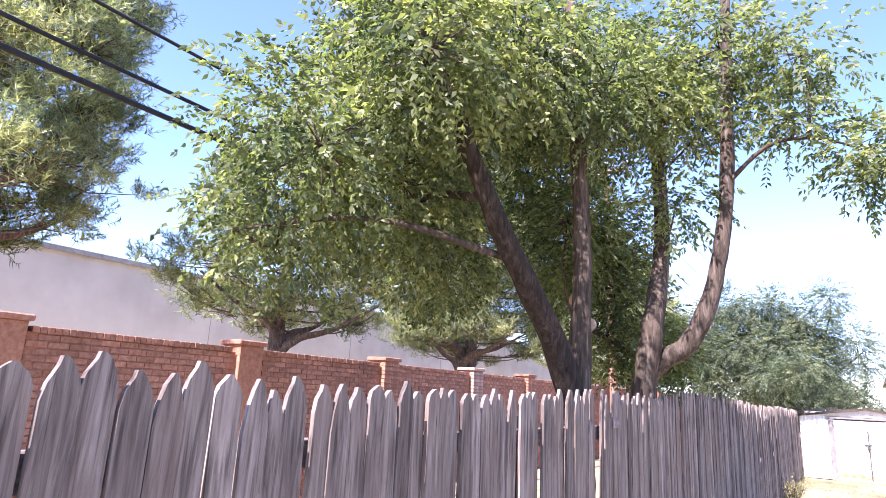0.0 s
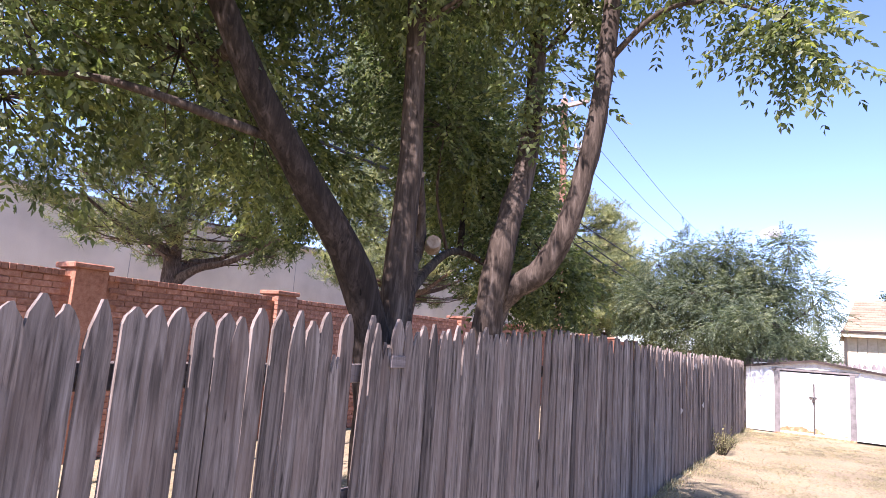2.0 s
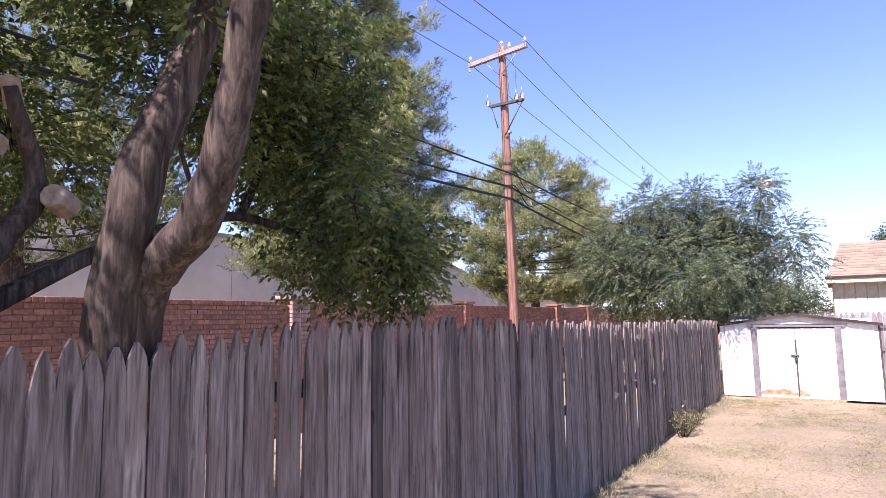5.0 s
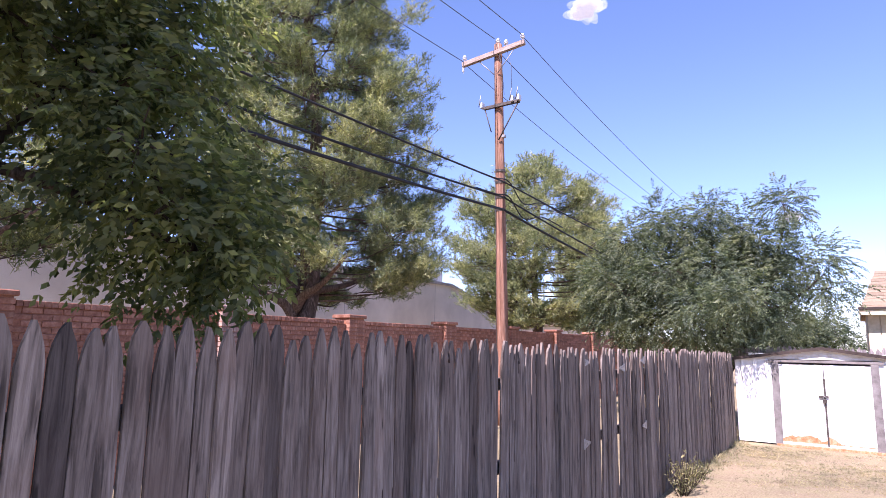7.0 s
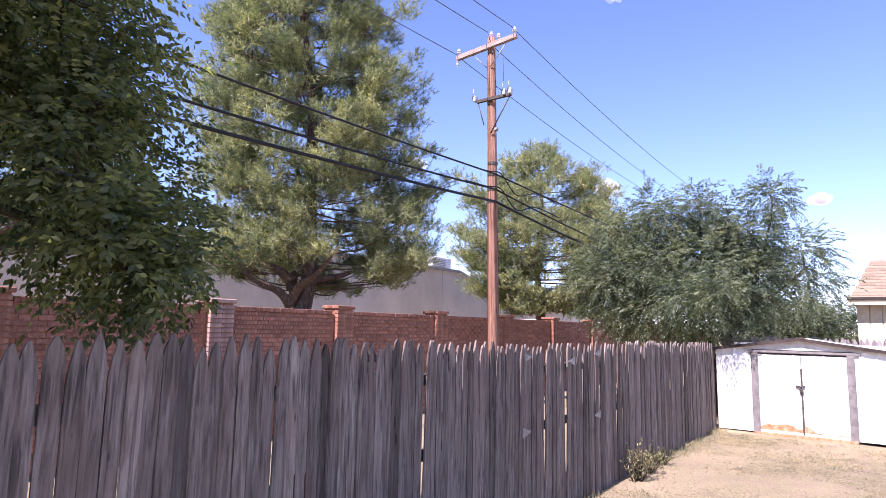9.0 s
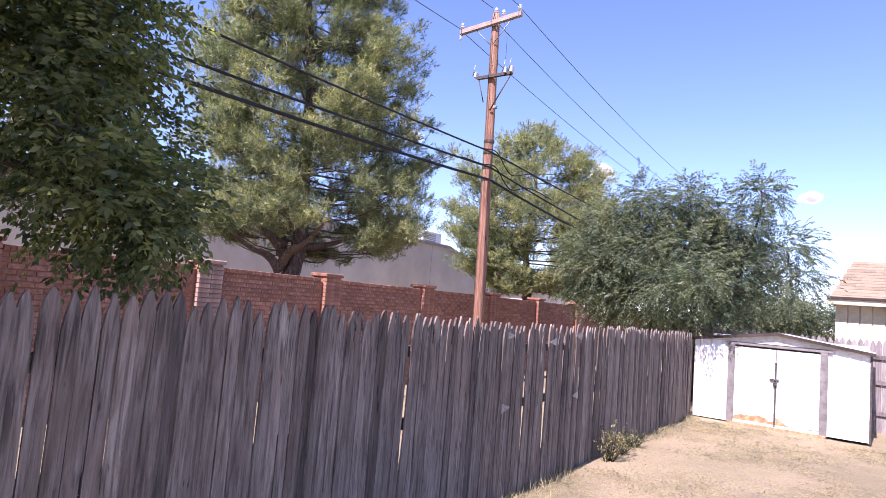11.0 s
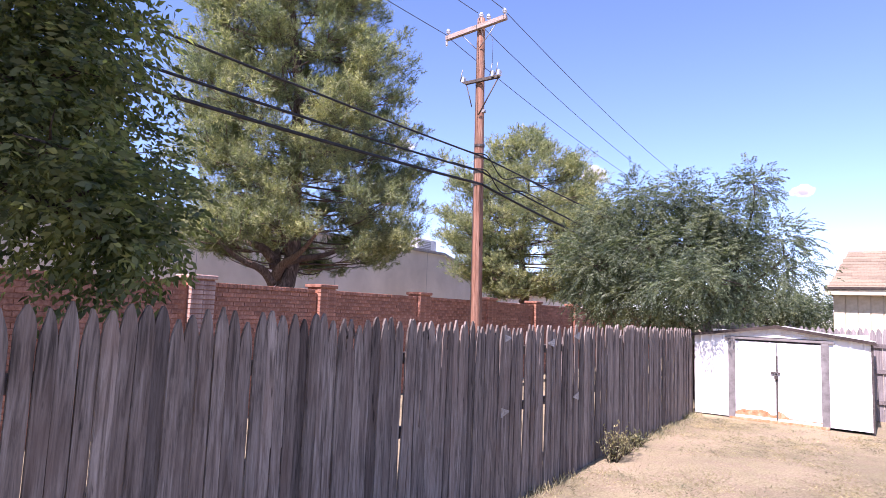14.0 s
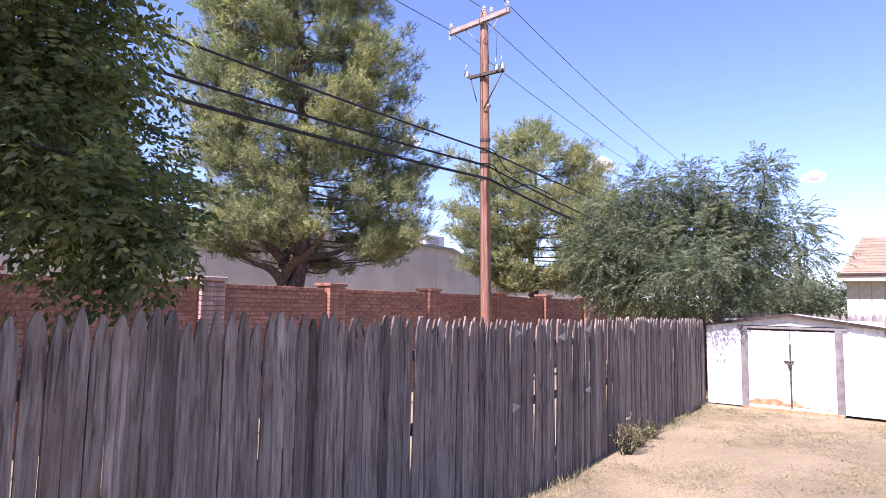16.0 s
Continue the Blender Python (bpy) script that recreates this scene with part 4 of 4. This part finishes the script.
def lobed_tree(name, x, y, trunks, lobes, leaf, mat, seed, label, density, leaf_len=0.26, leaflet=0.075, width=0.028, pairs=5, droop=0.35, twig=0.02, bark=BARK, shell=0.55):
    """A broad-leaved tree: limbs as given, twigs out to each lobe, pinnate leaves in clumps on the lobes."""
    rng = np.random.default_rng(seed)
    tree = holder(name, x, y, 0, label=label, category="tree")
    joints = []
    for i, (pts, r0, r1) in enumerate(trunks):
        _, line = limb("trunk" if r0 > 0.085 else "limb", pts, r0, r1, bark, tree, 10, 6, seed=seed + i)
        joints += line[len(line) // 3:]
    J = np.array([tuple(p) for p in joints])
    base, way, lines = [], [], []
    for cx, cy, cz, r in lobes:
        c = np.array([cx, cy, cz])
        near = J[np.argmin(np.linalg.norm(J - c + np.array([0, 0, 0.4]), axis=1))]
        sag = (near + c) / 2 + rng.normal(size=3) * 0.12 * r
        pts = smooth_line([near, sag, c], 4)
        v, f = tube_data(pts, [twig * (1 - 0.65 * k / (len(pts) - 1)) * (0.7 + 0.5 * r) for k in range(len(pts))], 6)
        put("branch", mesh_of("branch", v, f, bark, True), tree)
        m = max(12, int(density * r * r))
        for k in range(m):
            d = unit(rng.normal(size=(1, 3)))[0]
            rad = r * (shell + (1 - shell) * rng.random()) * rng.uniform(0.75, 1.12)
            p = c + d * rad * np.array([1, 1, 0.8])
            if rng.random() < 0.35:
                lines.append(([Vector(c), Vector(c + (p - c) * 0.55 + rng.normal(size=3) * 0.04), Vector(p)], [twig * 0.4, twig * 0.28, twig * 0.12]))
            q = 7
            off = rng.normal(size=(q, 3)) * 0.11
            base.append(p + off)
            way.append(unit(d * 0.8 + off * 4 + np.array([0, 0, -0.15]) + rng.normal(size=(q, 3)) * 0.35))
    put("twig_tangle", tubes_mesh("twig_tangle", lines, bark, 4), tree, None, "", "stuff")
    B, W = np.concatenate(base), np.concatenate(way)
    put("crown", fronds("crown", B, W, rng, mat, leaf_len, pairs, leaflet, width, droop), tree, None, leaf, "stuff")
    return tree


# the many-stemmed tree behind the fence
NEAR_TRUNKS = [
    ([(-0.42, 2.72, -0.05), (-0.42, 2.68, 1.2), (-0.46, 2.45, 1.95), (-0.62, 1.72, 2.85), (-0.95, 1.1, 4.2)], 0.15, 0.05),
    ([(-0.42, 2.78, 0.6), (-0.44, 2.82, 1.8), (-0.42, 2.83, 3.0), (-0.5, 2.74, 5.2)], 0.11, 0.055),
    ([(-0.16, 3.5, -0.05), (-0.14, 3.42, 1.4), (-0.02, 3.42, 2.3), (0.02, 3.7, 3.2), (-0.1, 3.95, 5.2)], 0.13, 0.05),
    ([(-0.15, 3.52, 1.0), (-0.1, 3.5, 1.85), (0.26, 3.5, 2.15), (0.48, 3.48, 2.65), (0.62, 3.5, 3.5), (0.68, 3.66, 5.4)], 0.105, 0.045),
    ([(-0.5, 2.75, 1.6), (-0.9, 3.8, 2.15), (-1.25, 4.9, 2.5), (-1.0, 5.6, 2.3), (-0.6, 5.7, 2.1)], 0.05, 0.014),
    ([(-1.25, 4.9, 2.5), (-1.5, 5.4, 3.2), (-1.4, 5.6, 4.2)], 0.035, 0.012),
    ([(-0.6, 1.9, 2.6), (-1.3, 1.2, 2.8), (-2.2, 0.7, 2.7)], 0.028, 0.01),
    ([(-0.45, 2.9, 1.7), (-0.62, 3.2, 2.1), (-0.66, 3.35, 2.35), (-0.6, 3.2, 2.75)], 0.07, 0.03),
    ([(-0.7, 1.6, 3.0), (-1.6, 2.2, 3.3), (-2.6, 3.3, 3.4)], 0.04, 0.012),
    ([(0.62, 3.5, 3.5), (0.95, 3.5, 3.78), (1.3, 3.55, 3.8), (1.66, 3.65, 3.65)], 0.022, 0.006),
]
NEAR_LOBES = [
    (-1.6, 0.9, 3.3, 0.8), (-2.2, 2.2, 4.3, 0.95), (-2.4, 1.3, 2.9, 0.6), (-1.6, 1.9, 3.3, 0.7), (-2.0, 2.9, 3.2, 0.75), (-2.6, 4.0, 3.1, 0.75),
    (-1.2, 2.6, 4.6, 0.9), (-1.0, 3.6, 5.0, 1.0), (-1.9, 4.6, 4.6, 1.0), (-0.1, 4.0, 5.0, 0.7), (-0.3, 3.3, 4.2, 0.45), (0.6, 3.7, 4.9, 0.6),
    (1.15, 3.5, 4.0, 0.17), (1.62, 3.62, 3.68, 0.17), (1.25, 3.6, 4.6, 0.4), (1.74, 3.68, 3.5, 0.1), (-1.2, 1.6, 5.0, 0.9), (-2.6, 3.2, 5.2, 0.9),
    (-1.0, 1.3, 4.0, 0.7), (0.2, 3.5, 3.4, 0.14), (-0.35, 1.6, 4.0, 0.45), (-0.1, 2.6, 4.2, 0.45), (-0.6, 0.8, 3.7, 0.5), (0.4, 3.9, 4.3, 0.35),
    (0.1, 3.1, 4.2, 0.4), (0.1, 3.7, 4.4, 0.4), (-0.4, 2.2, 4.3, 0.4), (-0.45, 5.65, 2.28, 0.2), (-0.4, 5.8, 2.15, 0.13), (-0.5, 5.4, 2.28, 0.2),
    (-1.05, 5.7, 2.75, 0.42), (-1.1, 5.7, 3.4, 0.45), (-1.3, 5.4, 4.0, 0.45), (-1.15, 5.78, 2.3, 0.34), (-1.0, 5.95, 2.25, 0.26), (-1.0, 5.4, 3.0, 0.45),
    (-1.3, 5.0, 3.3, 0.5), (-1.6, 5.0, 4.6, 0.6), (-1.2, 4.4, 3.6, 0.6), (-0.6, 5.35, 2.6, 0.28), (-0.9, 5.3, 3.7, 0.45), (-1.9, 5.6, 3.6, 0.7),
    (-1.9, 6.2, 2.9, 0.5),
]
near = lobed_tree("ash_tree", -0.4, 3.0, NEAR_TRUNKS, NEAR_LOBES, "green pinnate leaves", LEAF_A, 21, "many-stemmed tree with green pinnate leaves behind the fence", 135, 0.22, 0.06, 0.027, 5, 0.3)
for cx, cy, cz, cr, ax in ((-0.55, 3.37, 2.31, 0.056, (0.6, -0.78, 0.2)), (-0.6, 3.2, 2.78, 0.036, (0.3, -0.3, 0.9)), (-0.56, 3.08, 2.52, 0.05, (0.55, -0.8, 0.2))):
    d = Vector(ax).normalized()
    v, f = tube_data([Vector((cx, cy, cz)) - d * 0.12, Vector((cx, cy, cz)), Vector((cx, cy, cz)) + d * 0.012], [cr * 1.05, cr, cr * 0.9], 10)
    put("cut_stub", mesh_of("cut_stub", v, f, CUT_WOOD), near, None, "pale sawn branch stub")


LOCUST_LOBES = [
    (-2.4, 18.8, 4.25, 0.75), (-1.6, 18.8, 4.6, 0.62), (-0.5, 18.7, 4.62, 0.58), (1.05, 18.6, 4.68, 0.5), (0.55, 18.8, 4.0, 0.75), (1.5, 18.7, 3.55, 0.6),
    (1.7, 18.8, 2.95, 0.45), (-3.1, 18.9, 3.35, 0.7), (-2.4, 18.3, 3.0, 0.85), (-1.2, 18.3, 3.4, 0.95), (-0.2, 18.3, 3.3, 0.85), (0.7, 18.6, 3.0, 0.7),
    (-3.0, 19.3, 2.5, 0.65), (-1.8, 18.5, 2.25, 0.65), (-0.8, 18.3, 2.3, 0.55), (0.05, 18.6, 2.45, 0.45), (-1.0, 19.9, 3.5, 1.1), (0.3, 19.9, 3.4, 0.9),
    (-2.2, 19.9, 3.2, 1.0), (-0.3, 18.9, 2.2, 0.6), (-1.3, 19.0, 2.2, 0.7), (0.75, 19.0, 2.3, 0.5), (-2.4, 18.9, 2.2, 0.6), (0.2, 18.7, 4.3, 0.5), (-1.05, 18.7, 4.4, 0.6), (0.2, 16.35, 2.62, 0.15), (0.5, 16.4, 2.66, 0.13), (-0.4, 16.9, 2.5, 0.35), (-0.6, 17.5, 2.6, 0.4),
]
lobed_tree("locust_tree", -0.6, 19.5, [
    ([(-0.6, 19.5, -0.05), (-0.6, 19.4, 1.2), (-1.5, 19.0, 2.5), (-2.2, 18.8, 4.0)], 0.12, 0.03),
    ([(-0.6, 19.45, 0.8), (-0.5, 19.2, 2.2), (-0.6, 18.8, 4.3)], 0.095, 0.03),
    ([(-0.6, 19.45, 1.0), (0.3, 19.0, 2.4), (0.9, 18.7, 4.3)], 0.085, 0.025),
    ([(0.1, 19.1, 2.1), (0.9, 18.8, 2.7), (1.6, 18.7, 3.3)], 0.05, 0.015)],
    [(lx - 0.12, ly, lz + 0.05 * (lz - 2.2), lr * 0.9) for lx, ly, lz, lr in LOCUST_LOBES], "blue green feathery leaves", LEAF_B, 32, "broad bushy tree with feathery blue-green leaves", 120, 0.36, 0.075, 0.024, 8, 0.3)

# lower trees far behind the shed
for tx, ty, tz, tr in ((-0.6, 33.0, 2.4, 1.5), (0.9, 34.5, 2.2, 1.3), (-2.4, 36.0, 2.6, 1.6)):
    lobed_tree("garden_tree", tx, ty, [([(tx, ty, -0.05), (tx + 0.1, ty, 1.0), (tx - 0.1, ty, tz + 0.6)], 0.11, 0.04)],
               [(tx + tr * 0.6 * math.cos(k * 1.3), ty + tr * 0.6 * math.sin(k * 1.3), tz + 0.55 * math.sin(k * 2.1), tr * 0.5) for k in range(8)],
               "light green leaves", LEAF_B, 50 + int(ty), "low light green tree far behind the shed", 55, 0.3, 0.1, 0.05, 4)
lobed_tree("shade_tree", 5.5, 45.0, [([(5.5, 45, -0.05), (5.5, 45, 3), (5.5, 45, 6.2)], 0.15, 0.04)],
           [(5.1, 45, 5.2, 0.9), (5.9, 45, 5.4, 0.9), (5.5, 45, 6.2, 0.8), (6.4, 45, 5.0, 0.7)], "dark green leaves", LEAF_B, 61, "dark green tree behind the house roof", 50, 0.35, 0.12, 0.06, 4)


# ---- clouds ----
def build_cloud(x, y, z, r, seed):
    rng = random.Random(seed)
    bm = bmesh.new()
    for _ in range(26):
        one = bmesh.new()
        far = rng.random() ** 0.7
        a = rng.uniform(0, 2 * math.pi)
        bmesh.ops.create_icosphere(one, subdivisions=3, radius=r * (0.2 + 0.38 * (1 - far)))
        bmesh.ops.translate(one, vec=(r * far * math.cos(a), r * far * math.sin(a), r * (0.4 * (1 - far) * rng.random() - 0.1 + 0.25 * far * math.sin(3 * a))), verts=one.verts)
        merge(bm, one)
    for v in bm.verts:
        v.co += v.co.normalized() * noise.noise(v.co * (3.0 / r)) * r * 0.15
    tagged(part("cloud", bm, CLOUD, None, "", (x, y, z), True), "small white fair-weather cloud", "cloud", "clouds", "backdrop")


for cx, cy, cz, cr, cs in ((-179, 492, 301, 17, 1), (-205, 548, 135, 13, 2), (-362, 455, 158, 11, 3), (-38, 590, 114, 9, 4)):
    build_cloud(cx, cy, cz, cr, cs)


# ---- dry grass and weeds ----
def build_grass():
    rng = np.random.default_rng(77)
    n = 150000
    x = rng.uniform(0.05, 7.5, n)
    y = 3.5 + 13.2 * rng.random(n) ** 0.8
    keep = np.array([noise.noise((a * 1.1, b * 1.1, 4.2)) + 0.5 * noise.noise((a * 4, b * 4, 1.0)) for a, b in zip(x, y)]) + rng.normal(size=n) * 0.3 > 0.05
    x, y = x[keep], y[keep]
    base = np.stack([x, y, np.full(len(x), -0.015)], 1)
    way = unit(rng.normal(size=(len(x), 3)) * np.array([0.9, 0.9, 0.2]) + np.array([0, 0, 0.45]))
    tagged(put("dry_grass", blades("dry_grass", base, way, rng.uniform(0.02, 0.055, len(x)), 0.006, rng, DRY_GRASS)), "short straw-coloured dry grass on the dirt", "grass", kind="stuff")
    # straw tufts along the fence foot
    n = 3000
    y = rng.uniform(3.5, 16.9, n)
    clump = np.array([noise.noise((0.5, b * 1.6, 9.0)) for b in y])
    sel = clump > -0.05
    y = y[sel]
    x = 0.03 + np.abs(rng.normal(size=len(y))) * 0.12
    base = np.stack([x, y, np.full(len(y), -0.015)], 1)
    way = unit(rng.normal(size=(len(y), 3)) * 0.45 + np.array([0.15, 0, 1.0]))
    tagged(put("fence_grass", blades("fence_grass", base, way, rng.uniform(0.04, 0.13, len(y)), 0.007, rng, DRY_GRASS)), "dry straw tufts along the foot of the fence", "grass", kind="stuff")


build_grass()


def build_weed(x, y, h, r, seed):
    rng = np.random.default_rng(seed)
    weed = holder("weed", x, y, 0, label="dusty green weed clump growing at the fence foot", category="weed", group="weeds by the fence")
    base, way, lines = [], [], []
    for k in range(26):
        a, s = rng.uniform(0, 6.28), rng.random()
        tip = np.array([x + max(r * s * math.cos(a), 0.04 - x), y + r * s * math.sin(a), h * rng.uniform(0.5, 1.0)])
        root = np.array([x + (tip[0] - x) * 0.2, y + (tip[1] - y) * 0.3, -0.03])
        mid = (root + tip) / 2 + rng.normal(size=3) * 0.02
        lines.append(([Vector(root), Vector(mid), Vector(tip)], [0.005, 0.004, 0.002]))
        m = 15
        q = rng.random(m)[:, None] ** 0.6
        base.append(root + (tip - root) * q + rng.normal(size=(m, 3)) * 0.012)
        way.append(unit(rng.normal(size=(m, 3)) + np.array([0.2, 0, 0.5])))
    B, W = np.concatenate(base), np.concatenate(way)
    put("stem_tuft", tubes_mesh("stem_tuft", lines, BARK, 4), weed, None, "", "stuff")
    put("leaves", blades("leaves", B, W, rng.uniform(0.025, 0.06, len(B)), 0.016, rng, WEED), weed, None, "", "stuff")


build_weed(0.22, 11.75, 0.48, 0.28, 1)
build_weed(0.18, 12.3, 0.3, 0.26, 2)
build_weed(0.14, 13.0, 0.2, 0.22, 3)
